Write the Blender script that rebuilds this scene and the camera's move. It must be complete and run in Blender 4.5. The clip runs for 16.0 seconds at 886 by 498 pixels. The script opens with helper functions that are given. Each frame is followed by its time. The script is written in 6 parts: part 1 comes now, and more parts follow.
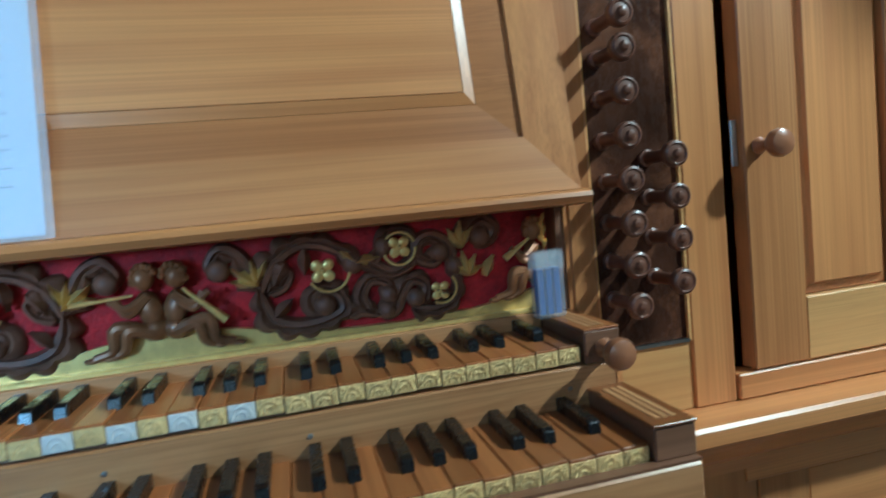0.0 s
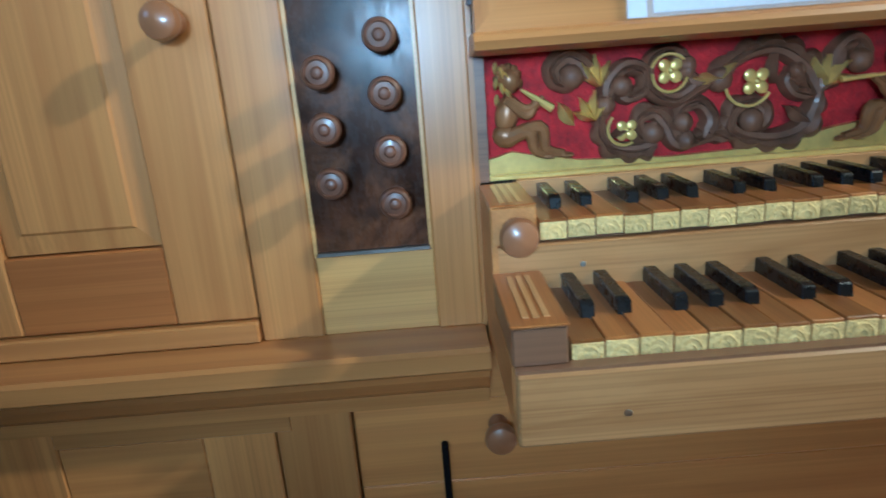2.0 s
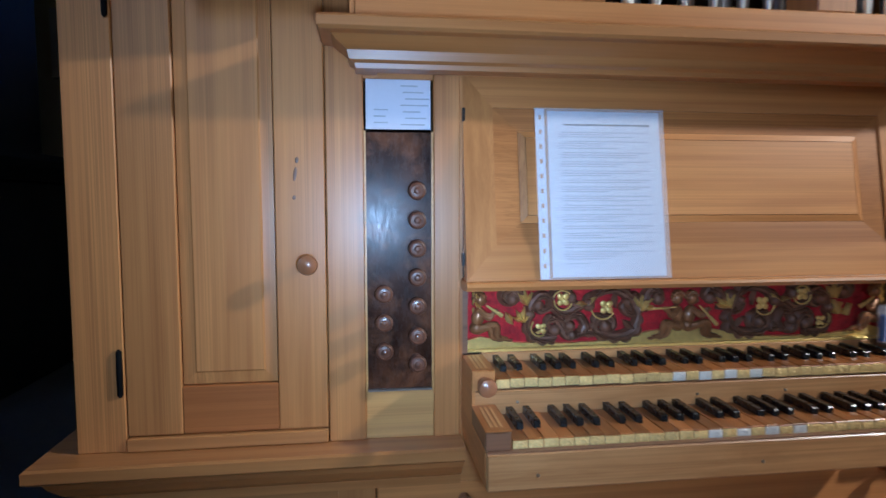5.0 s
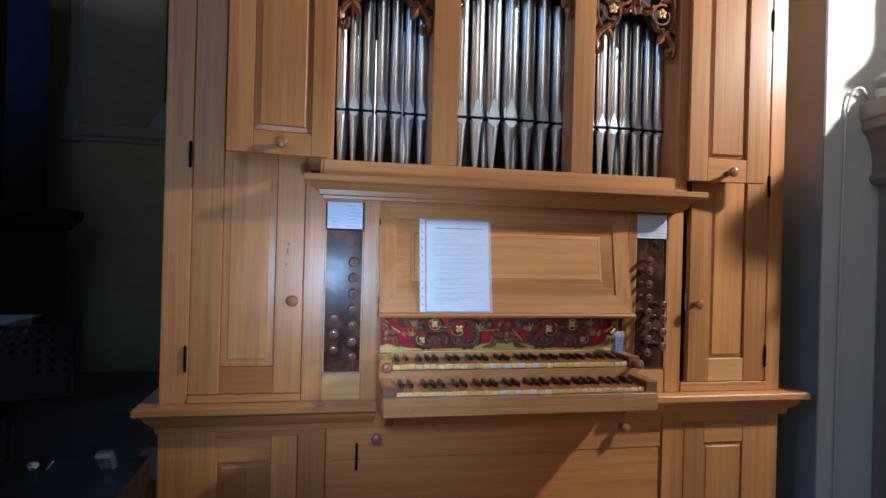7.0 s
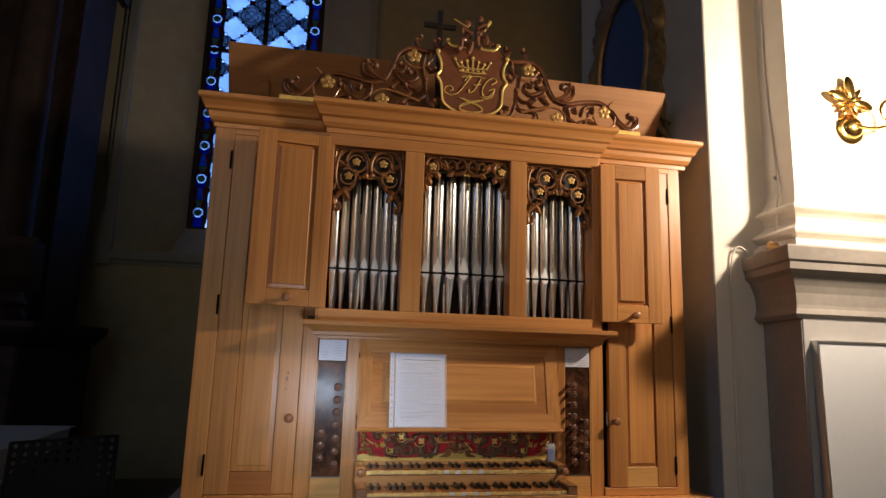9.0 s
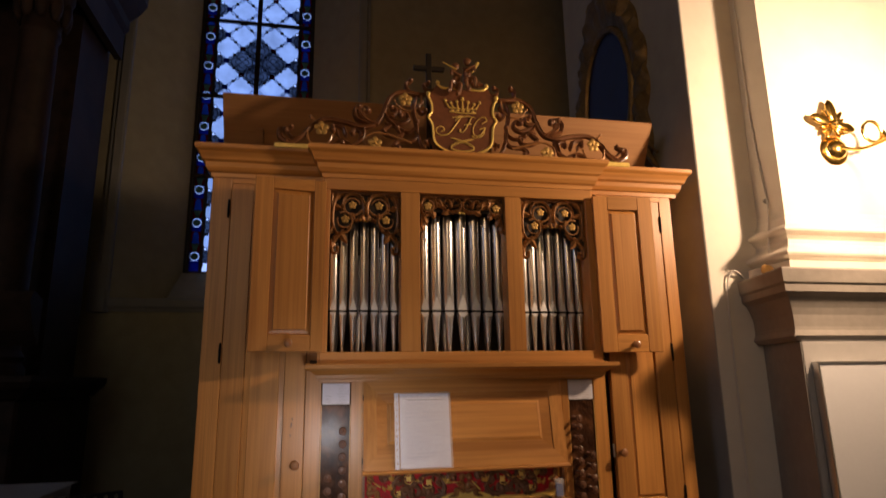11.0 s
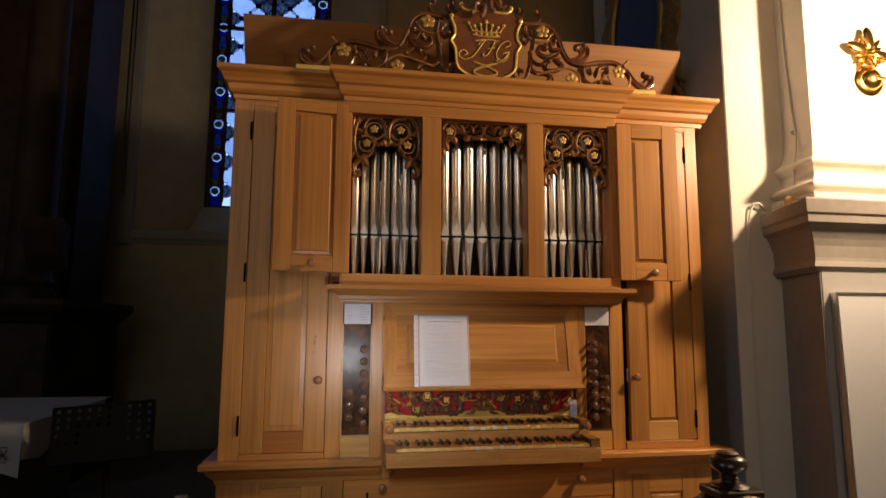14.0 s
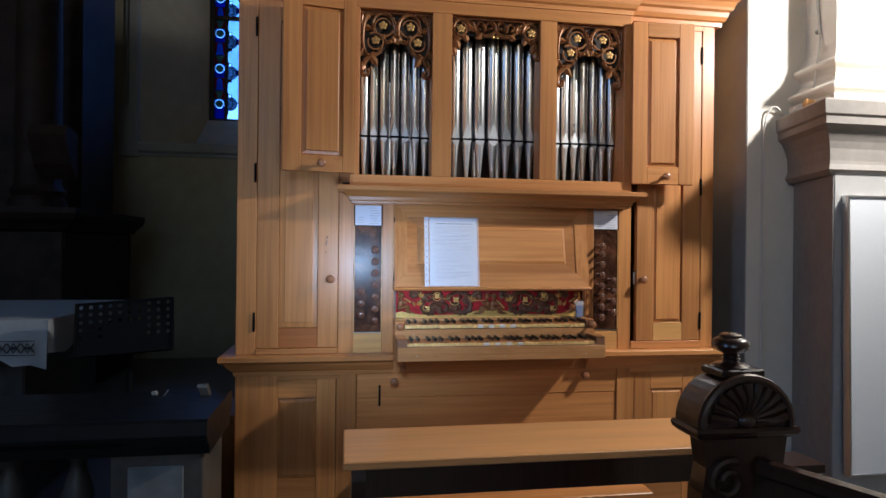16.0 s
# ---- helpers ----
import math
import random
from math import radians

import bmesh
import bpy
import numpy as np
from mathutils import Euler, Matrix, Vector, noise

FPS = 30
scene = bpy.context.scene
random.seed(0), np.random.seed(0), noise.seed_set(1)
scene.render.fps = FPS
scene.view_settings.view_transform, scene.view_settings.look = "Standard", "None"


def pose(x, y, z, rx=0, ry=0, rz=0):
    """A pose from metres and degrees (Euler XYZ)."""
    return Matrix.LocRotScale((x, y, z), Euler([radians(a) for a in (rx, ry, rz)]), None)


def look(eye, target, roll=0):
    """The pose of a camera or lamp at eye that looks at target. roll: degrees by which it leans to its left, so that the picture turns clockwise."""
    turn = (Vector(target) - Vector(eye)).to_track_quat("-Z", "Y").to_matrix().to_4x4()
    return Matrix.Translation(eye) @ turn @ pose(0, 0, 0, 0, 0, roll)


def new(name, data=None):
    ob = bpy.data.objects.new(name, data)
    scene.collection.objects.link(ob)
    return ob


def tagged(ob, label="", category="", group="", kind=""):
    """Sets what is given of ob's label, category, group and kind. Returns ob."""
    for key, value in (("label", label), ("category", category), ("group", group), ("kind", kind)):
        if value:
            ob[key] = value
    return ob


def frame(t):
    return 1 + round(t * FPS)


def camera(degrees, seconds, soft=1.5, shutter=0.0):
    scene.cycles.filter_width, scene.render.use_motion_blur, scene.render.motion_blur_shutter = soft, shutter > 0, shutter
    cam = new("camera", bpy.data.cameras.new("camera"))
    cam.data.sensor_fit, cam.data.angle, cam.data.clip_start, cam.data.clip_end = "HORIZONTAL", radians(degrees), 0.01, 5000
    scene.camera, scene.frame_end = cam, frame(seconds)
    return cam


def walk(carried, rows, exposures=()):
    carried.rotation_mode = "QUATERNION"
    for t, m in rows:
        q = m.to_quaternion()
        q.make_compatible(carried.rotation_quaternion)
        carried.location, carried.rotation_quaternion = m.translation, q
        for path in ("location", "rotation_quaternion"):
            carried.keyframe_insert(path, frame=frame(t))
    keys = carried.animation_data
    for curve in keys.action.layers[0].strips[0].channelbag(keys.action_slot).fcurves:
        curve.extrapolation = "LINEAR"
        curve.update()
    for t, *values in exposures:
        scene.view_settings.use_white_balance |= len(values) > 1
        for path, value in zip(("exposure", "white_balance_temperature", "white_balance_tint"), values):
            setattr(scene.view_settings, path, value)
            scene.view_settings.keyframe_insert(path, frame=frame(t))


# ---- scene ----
cam = camera(72.3, 16.0, 1.5, 0.35)
PATH = [
    (0, (0.131, -0.646, 1.003), (0.608, 1.29, 0.851), -5.6),
    (0.5, (0.01, -0.655, 0.966), (0.397, 1.292, 0.722), -4.1),
    (1, (-0.193, -0.627, 0.954), (0.007, 1.318, 0.536), -3.6),
    (1.5, (-0.376, -0.605, 0.943), (-0.271, 1.33, 0.45), -4.8),
    (2, (-0.481, -0.595, 0.971), (-0.471, 1.328, 0.424), -4.5),
    (2.5, (-0.542, -0.603, 1.008), (-0.523, 1.346, 0.559), -3.3),
    (3, (-0.563, -0.605, 1.06), (-0.551, 1.368, 0.738), -2.9),
    (3.2, (-0.566, -0.609, 1.08), (-0.559, 1.372, 0.807), -2.8),
    (5.5, (-0.628, -1.285, 1.140), (-0.257, 0.677, 1.023), -0.4),
    (6, (-0.636, -1.518, 1.149), (-0.192, 0.432, 1.102), -1.3),
    (6.5, (-0.576, -1.740, 1.190), (-0.175, 0.219, 1.204), 0.8),
    (7, (-0.628, -1.969, 1.209), (-0.228, -0.009, 1.209), 1.5),
    (7.5, (-0.675, -2.205, 1.227), (-0.262, -0.249, 1.209), -0.4),
    (8, (-0.622, -2.398, 1.276), (-0.213, -0.447, 1.430), 2.9),
    (8.5, (-0.590, -2.540, 1.311), (-0.209, -0.600, 1.612), 2.2),
    (10.8, (-0.614, -2.654, 1.317), (-0.22, -0.73, 1.699), 0.0),
    (11, (-0.608, -2.628, 1.345), (-0.228, -0.713, 1.777), -0.9),
    (11.5, (-0.62, -2.607, 1.378), (-0.293, -0.719, 1.95), -1.8),
    (12, (-0.619, -2.616, 1.376), (-0.312, -0.73, 1.967), -1.6),
    (12.5, (-0.626, -2.611, 1.355), (-0.329, -0.712, 1.906), -1.8),
    (13, (-0.633, -2.655, 1.325), (-0.345, -0.734, 1.802), -1.5),
    (13.5, (-0.63, -2.629, 1.291), (-0.313, -0.69, 1.666), -0.7),
    (14, (-0.627, -2.629, 1.254), (-0.295, -0.673, 1.51), 0.3),
    (14.5, (-0.618, -2.619, 1.216), (-0.29, -0.654, 1.391), 0.6),
    (15, (-0.602, -2.604, 1.184), (-0.303, -0.631, 1.312), -0.4),
    (15.5, (-0.628, -2.615, 1.169), (-0.352, -0.635, 1.21), 0.1),
    (16, (-0.643, -2.629, 1.163), (-0.327, -0.655, 1.166), 0.6),
]
walk(cam, [(t, look(eye, target, roll)) for t, eye, target, roll in PATH],
     exposures=[(0, 0.6, 3450, -16), (0.5, 0.68, 3800, -2), (1, 0.66, 3950, -8), (1.5, 0.66, 3900, -6), (2, 0.68, 3950, -12), (2.5, 0.62, 4100, -10), (3, 0.44, 4250, -5), (5.5, 0.4, 4100, 3), (7.5, 0.38, 4150, 3), (8.5, 0.15, 4900, 6), (11, -0.38, 6850, 21), (13.5, -0.26, 7050, 18), (14.5, 0.08, 5600, 8), (16, 0.42, 4400, 5)])

# ---- world and lamps ----
world = bpy.data.worlds.new("dusk")
scene.world = world
world.use_nodes = True
wn = world.node_tree
sky = wn.nodes.new("ShaderNodeTexSky")
sky.sky_type = "NISHITA"
sky.sun_disc = False
sky.sun_elevation = radians(4.0)
sky.sun_rotation = radians(200.0)
wn.links.new(sky.outputs[0], wn.nodes["Background"].inputs[0])
wn.nodes["Background"].inputs[1].default_value = 0.15


def lamp(name, kind, where, target, power, colour, size, spread=180):
    data = bpy.data.lights.new(name, kind)
    data.energy, data.color = power, colour
    if kind == "AREA":
        data.shape, data.size = "DISK", size
        data.spread = radians(spread)
    else:
        data.shadow_soft_size = size
    ob = new(name, data)
    ob.matrix_world = look(where, target)
    return ob


BULB = (2.0, -1.02, 2.5)
lamp("sconce_bulb_light", "POINT", BULB, (0, 0, 1), 205.0, (1.0, 0.71, 0.44), 0.06)
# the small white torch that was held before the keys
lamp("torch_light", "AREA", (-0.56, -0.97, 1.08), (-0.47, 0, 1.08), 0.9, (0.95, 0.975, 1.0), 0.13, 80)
# added cool fill lamps, standing for assumed dusk windows out of view
lamp("nave_fill_light", "AREA", (-6.95, -4.5, 4.2), (1.5, -1.0, 1.2), 28.0, (0.6, 0.75, 1.0), 2.0)
lamp("west_fill_light", "AREA", (-2.6, -8.95, 4.0), (-0.6, 0, 1.2), 16.0, (0.74, 0.85, 1.0), 3.2)


# ---- materials ----
def material(name):
    m = bpy.data.materials.new(name)
    m.use_nodes = True
    nt = m.node_tree
    return m, nt, nt.nodes["Principled BSDF"]


def node(nt, kind, **inputs):
    n = nt.nodes.new(kind)
    for key, value in inputs.items():
        n.inputs[key.replace("_", " ")].default_value = value
    return n


def ramp(nt, fac, stops):
    r = nt.nodes.new("ShaderNodeValToRGB")
    while len(r.color_ramp.elements) < len(stops):
        r.color_ramp.elements.new(0.5)
    for e, (p, c) in zip(r.color_ramp.elements, stops):
        e.position, e.color = p, (*c, 1)
    nt.links.new(fac, r.inputs[0])
    return r.outputs[0]


def blend(nt, kind, fac, a, b):
    n = nt.nodes.new("ShaderNodeMix")
    n.data_type, n.blend_type = "RGBA", kind
    for sock, value in ((n.inputs[0], fac), (n.inputs[6], a), (n.inputs[7], b)):
        if isinstance(value, (int, float)):
            sock.default_value = value
        elif isinstance(value, tuple):
            sock.default_value = (*value, 1)
        else:
            nt.links.new(value, sock)
    return n.outputs[2]


def coords(nt, stretch=(1, 1, 1), vary=True):
    tc = nt.nodes.new("ShaderNodeTexCoord")
    mp = nt.nodes.new("ShaderNodeMapping")
    mp.inputs["Scale"].default_value = stretch
    nt.links.new(tc.outputs["Object"], mp.inputs["Vector"])
    if vary:
        info = nt.nodes.new("ShaderNodeObjectInfo")
        mul = nt.nodes.new("ShaderNodeMath")
        mul.operation = "MULTIPLY"
        mul.inputs[1].default_value = 37.0
        nt.links.new(info.outputs["Random"], mul.inputs[0])
        comb = nt.nodes.new("ShaderNodeCombineXYZ")
        for k in range(3):
            nt.links.new(mul.outputs[0], comb.inputs[k])
        nt.links.new(comb.outputs[0], mp.inputs["Location"])
    return mp.outputs[0]


def bump(nt, bsdf, height, strength, distance=0.002):
    b = node(nt, "ShaderNodeBump", Strength=strength, Distance=distance)
    nt.links.new(height, b.inputs["Height"])
    nt.links.new(b.outputs[0], bsdf.inputs["Normal"])


def noise_tex(nt, vec, scale, detail=4.0, rough=0.55, distort=0.0):
    n = node(nt, "ShaderNodeTexNoise", Scale=scale, Detail=detail, Roughness=rough, Distortion=distort)
    nt.links.new(vec, n.inputs["Vector"])
    return n.outputs[0]


def wood(name, dark, light, along, rough=0.36, fine=1.0, spread=0.22, coat=0.12, reed=0.45, flow=1.6):
    m, nt, b = material(name)
    k = "xyz".index(along)
    stretch = [55.0 * fine] * 3
    stretch[k] = flow
    broad = [7.0 * fine] * 3
    broad[k] = 0.7
    lines = noise_tex(nt, coords(nt, tuple(stretch)), 1.0, 3.0, 0.6, 0.3 * flow / 1.6)
    rings = [300.0 * fine] * 3
    rings[k] = 0.9
    late = noise_tex(nt, coords(nt, tuple(rings)), 1.0, 1.5, 0.5, 0.15)
    zone = noise_tex(nt, coords(nt, tuple(v * 1.7 for v in broad)), 1.0, 2.0, 0.5, 0.6)
    figure = noise_tex(nt, coords(nt, tuple(broad)), 1.0, 4.0, 0.5, 1.2)
    mid = tuple((p + q) / 2 for p, q in zip(dark, light))
    c1 = ramp(nt, lines, [(0.33, dark), (0.47, mid), (0.62, light)])
    c2 = ramp(nt, figure, [(0.3, tuple(v * 0.78 for v in mid)), (0.55, mid), (0.75, light)])
    col = blend(nt, "MIX", 0.6, c1, c2)
    # late-wood lines, strong in some boards and zones
    thin = ramp(nt, late, [(0.44, (0, 0, 0)), (0.55, (1, 1, 1)), (0.62, (0.2, 0.2, 0.2))])
    where = ramp(nt, zone, [(0.38, (reed * 0.2,) * 3), (0.66, (reed,) * 3)])
    col = blend(nt, "MIX", blend(nt, "MULTIPLY", 1.0, thin, where), col, tuple(v * 0.62 for v in dark))
    info = nt.nodes.new("ShaderNodeObjectInfo")
    mr = node(nt, "ShaderNodeMapRange")
    mr.inputs["To Min"].default_value, mr.inputs["To Max"].default_value = 1.0 - spread, 1.0 + spread * 0.6
    nt.links.new(info.outputs["Random"], mr.inputs[0])
    hsv = nt.nodes.new("ShaderNodeHueSaturation")
    nt.links.new(mr.outputs[0], hsv.inputs["Value"])
    nt.links.new(col, hsv.inputs["Color"])
    nt.links.new(hsv.outputs[0], b.inputs["Base Color"])
    rr = node(nt, "ShaderNodeMapRange")
    rr.inputs["To Min"].default_value, rr.inputs["To Max"].default_value = rough - 0.07, rough + 0.1
    nt.links.new(figure, rr.inputs[0])
    nt.links.new(rr.outputs[0], b.inputs["Roughness"])
    b.inputs["Coat Weight"].default_value = coat
    b.inputs["Coat Roughness"].default_value = 0.3
    bump(nt, b, lines, 0.12, 0.001)
    return m


def plain(name, colour, rough=0.5, metal=0.0, grain=30.0, depth=0.25, bump_by=0.1, coat=0.0, far=3.0):
    """A surface with variation at two scales."""
    m, nt, b = material(name)
    v = coords(nt, (1, 1, 1))
    n1 = noise_tex(nt, v, grain, 5.0)
    n2 = noise_tex(nt, v, far, 3.0)
    lo, hi = tuple(c * (1 - depth) for c in colour), tuple(min(1.0, c * (1 + depth * 0.5)) for c in colour)
    c1 = ramp(nt, n1, [(0.3, lo), (0.7, hi)])
    c2 = ramp(nt, n2, [(0.3, lo), (0.65, hi)])
    nt.links.new(blend(nt, "MIX", 0.5, c1, c2), b.inputs["Base Color"])
    rr = node(nt, "ShaderNodeMapRange")
    rr.inputs["To Min"].default_value, rr.inputs["To Max"].default_value = max(0.02, rough - 0.08), min(1.0, rough + 0.12)
    nt.links.new(n1, rr.inputs[0])
    nt.links.new(rr.outputs[0], b.inputs["Roughness"])
    b.inputs["Metallic"].default_value = metal
    b.inputs["Coat Weight"].default_value = coat
    b.inputs["Coat Roughness"].default_value = 0.12
    if bump_by:
        bump(nt, b, n1, bump_by, 0.003)
    return m


PINE_D, PINE_L = (0.40, 0.157, 0.038), (0.69, 0.338, 0.091)
pine_v = wood("honey_pine_upright", PINE_D, PINE_L, "z", reed=0.5)
pine_h = wood("honey_pine_level", PINE_D, PINE_L, "x", reed=0.25)
pine_d = wood("honey_pine_deep", PINE_D, PINE_L, "y")
pine_red = wood("reddish_pine_level", (0.30, 0.098, 0.02), (0.50, 0.20, 0.045), "x")
pine_red_v = wood("reddish_pine_upright", (0.30, 0.098, 0.02), (0.50, 0.20, 0.045), "z")
pine_dark = wood("darker_pine_strip", (0.33, 0.123, 0.027), (0.55, 0.25, 0.06), "x", spread=0.05)
pale_v = wood("pale_pine", (0.54, 0.28, 0.075), (0.74, 0.44, 0.135), "x", spread=0.1)
bench_wood = wood("bench_pine", (0.60, 0.30, 0.10), (0.72, 0.40, 0.14), "x", 0.33, spread=0.05)
walnut_h = wood("walnut_level", (0.13, 0.06, 0.028), (0.28, 0.145, 0.07), "x", 0.38, 1.3, 0.1)
oak_slip = wood("key_slip_oak", (0.31, 0.135, 0.038), (0.62, 0.35, 0.13), "x", 0.33, 0.8, 0.05, flow=5.0)
inlay_wood = wood("inlay_maple", (0.5, 0.25, 0.08), (0.66, 0.38, 0.14), "y", 0.3, 2.0, 0.05)
natural_wood = wood("plum_key_wood", (0.25, 0.085, 0.017), (0.46, 0.185, 0.038), "y", 0.3, 1.6, 0.42)
knob_wood = plain("turned_knob_wood", (0.15, 0.066, 0.034), 0.38, 0, 60, 0.35, 0.04, 0.15)
knob_pear = plain("turned_pear_wood", (0.34, 0.15, 0.06), 0.3, 0, 60, 0.3, 0.04, 0.4)
burl = plain("dark_burl_veneer", (0.062, 0.027, 0.014), 0.2, 0, 26, 0.8, 0.04, 0.25, 11)
nt_ = burl.node_tree
v_ = coords(nt_, (1, 1, 1))
patch = noise_tex(nt_, v_, 11.0, 6.0, 0.65, 0.8)
link_ = nt_.nodes["Principled BSDF"].inputs["Base Color"].links[0].from_socket
mott = blend(nt_, "MIX", ramp(nt_, patch, [(0.48, (0, 0, 0)), (0.72, (1, 1, 1))]), link_, (0.19, 0.083, 0.036))
nt_.links.new(mott, nt_.nodes["Principled BSDF"].inputs["Base Color"])
scuff = noise_tex(nt_, coords(nt_, (1, 1, 0.35)), 130.0, 5.0, 0.75)
sc_ = node(nt_, "ShaderNodeMapRange")
sc_.inputs["From Min"].default_value, sc_.inputs["From Max"].default_value = 0.4, 0.72
sc_.inputs["To Min"].default_value, sc_.inputs["To Max"].default_value = 0.2, 0.42
nt_.links.new(scuff, sc_.inputs[0])
nt_.links.new(sc_.outputs[0], nt_.nodes["Principled BSDF"].inputs["Roughness"])
nt_.nodes["Principled BSDF"].inputs["Specular IOR Level"].default_value = 0.14
nt_.nodes["Principled BSDF"].inputs["Coat Weight"].default_value = 0.02
ebony = plain("ebony", (0.006, 0.0056, 0.006), 0.26, 0, 120, 0.4, 0.03, 0.0)
ebony.node_tree.nodes["Principled BSDF"].inputs["Specular IOR Level"].default_value = 0.6
gilt = plain("gold_leaf", (0.95, 0.68, 0.2), 0.3, 0.45, 90, 0.25, 0.2)
brass = plain("polished_brass", (0.86, 0.56, 0.16), 0.16, 1.0, 20, 0.12, 0.03)
bone = plain("white_bone", (0.76, 0.73, 0.66), 0.35, 0, 150, 0.12, 0.5)
embossed = plain("gilt_embossed_card", (0.86, 0.64, 0.24), 0.4, 0.25, 230, 0.35, 1.0)
carved = plain("carved_walnut", (0.215, 0.105, 0.054), 0.5, 0, 70, 0.5, 0.35, 0.06, 14)
carved_warm = plain("carved_pear_wood", (0.20, 0.083, 0.034), 0.36, 0, 60, 0.45, 0.3, 0.2, 12)
carved_gilt = plain("bronzed_carved_wood", (0.34, 0.16, 0.055), 0.34, 0.25, 60, 0.5, 0.3, 0.2, 12)
carved_gold = plain("dulled_gold_leaf", (0.55, 0.35, 0.11), 0.46, 0.5, 70, 0.4, 0.3)
shield_wood = plain("reddish_carved_shield", (0.17, 0.06, 0.024), 0.4, 0, 50, 0.35, 0.15, 0.2, 9)
gap_shade = plain("dark_gap_sheet", (0.02, 0.011, 0.007), 0.6, 0, 40, 0.4, 0.1)
velvet = plain("red_velvet", (0.5, 0.013, 0.018), 0.7, 0, 150, 0.6, 0.9, 0, 40)
velvet.node_tree.nodes["Principled BSDF"].inputs["Sheen Weight"].default_value = 0.2
tin = plain("pipe_tin", (0.76, 0.77, 0.79), 0.24, 1.0, 9, 0.1, 0.0)
nt_ = tin.node_tree
b_ = nt_.nodes["Principled BSDF"]
nt_.links.remove(b_.inputs["Roughness"].links[0])
b_.inputs["Roughness"].default_value = 0.31
# tin of the lips, with the cool light on them put into the colour
tin_mouth = plain("pipe_mouth_tin", (0.84, 0.87, 0.92), 0.46, 1.0, 20, 0.12, 0.02)
# near-black boards: the shade inside the case is put into their colour
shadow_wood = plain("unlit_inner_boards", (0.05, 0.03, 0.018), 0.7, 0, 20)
black = plain("black_steel", (0.0045, 0.0045, 0.005), 0.7, 0.0, 80, 0.3, 0.05)
black.node_tree.nodes["Principled BSDF"].inputs["Specular IOR Level"].default_value = 0.15
iron = plain("old_iron", (0.035, 0.03, 0.027), 0.45, 0.8, 80, 0.4, 0.2)
steel = plain("nickel_steel", (0.5, 0.5, 0.48), 0.3, 1.0, 40, 0.2)
paper = plain("white_paper", (0.72, 0.72, 0.81), 0.55, 0, 200, 0.03, 0.03)
ink = plain("printed_ink", (0.06, 0.06, 0.075), 0.6, 0, 100, 0.2, 0)
grey_ink = plain("grey_ink", (0.44, 0.45, 0.49), 0.6, 0, 100, 0.2, 0)
blue_plastic = plain("blue_plastic", (0.03, 0.1, 0.42), 0.35, 0, 40, 0.2, 0.02)
plaster = plain("cream_plaster", (0.74, 0.70, 0.62), 0.85, 0, 9, 0.1, 0.12, 0, 0.9)
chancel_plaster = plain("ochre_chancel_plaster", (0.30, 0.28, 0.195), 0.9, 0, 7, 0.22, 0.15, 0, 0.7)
grey_plaster = plain("blue_grey_plaster", (0.23, 0.24, 0.24), 0.88, 0, 8, 0.14, 0.12, 0, 0.8)
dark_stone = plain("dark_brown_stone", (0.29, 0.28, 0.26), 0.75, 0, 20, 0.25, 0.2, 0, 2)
# plaster of the return face, with its shade put into the colour
shaded_return_plaster = plain("plaster_with_return_shade", (0.30, 0.32, 0.32), 0.9, 0, 8, 0.2, 0.12, 0, 0.8)
stone = plain("brown_grey_stone", (0.27, 0.245, 0.215), 0.75, 0, 28, 0.2, 0.2, 0, 2)
pale_stone = plain("pale_painted_stone", (0.44, 0.43, 0.41), 0.75, 0, 18, 0.12, 0.12, 0, 1.5)
floor_stone = plain("grey_floor_stone", (0.13, 0.12, 0.11), 0.6, 0, 24, 0.3, 0.15, 0.0, 2)
marble_dark = plain("dark_red_marble", (0.028, 0.017, 0.012), 0.6, 0, 10, 0.7, 0.03, 0.0, 3)
marble_dark.node_tree.nodes["Principled BSDF"].inputs["Specular IOR Level"].default_value = 0.2
marble_mottled = plain("mottled_dark_marble", (0.075, 0.07, 0.062), 0.4, 0, 9, 0.85, 0.03, 0.15, 4)
marble_grey = plain("grey_marble", (0.22, 0.23, 0.24), 0.3, 0, 12, 0.4, 0.05, 0.2, 3)
rail_black = plain("black_polished_stone", (0.007, 0.008, 0.01), 0.36, 0, 16, 0.5, 0.03, 0.0)
rail_black.node_tree.nodes["Principled BSDF"].inputs["Specular IOR Level"].default_value = 0.25
cloth = plain("white_linen", (0.64, 0.66, 0.68), 0.85, 0, 240, 0.08, 0.3)
board_white = plain("white_board", (0.78, 0.80, 0.83), 0.5, 0, 60, 0.03, 0.03)
alu = plain("aluminium_edge", (0.68, 0.69, 0.7), 0.35, 1.0, 60, 0.1)
pew_wood = wood("dark_polished_oak", (0.012, 0.006, 0.004), (0.05, 0.022, 0.012), "z", 0.2, 1.0, 0.1, 0.6)
white_cable = plain("white_cable", (0.66, 0.64, 0.6), 0.5, 0, 60, 0.1, 0)
frame_gold = plain("tarnished_gilt_frame", (0.2, 0.145, 0.065), 0.52, 0.5, 50, 0.5, 0.5, 0, 10)
canvas = plain("dark_blue_canvas", (0.012, 0.02, 0.07), 0.5, 0, 12, 0.6, 0.1, 0, 5)
leading = plain("window_lead", (0.015, 0.015, 0.017), 0.6, 0.3, 80)


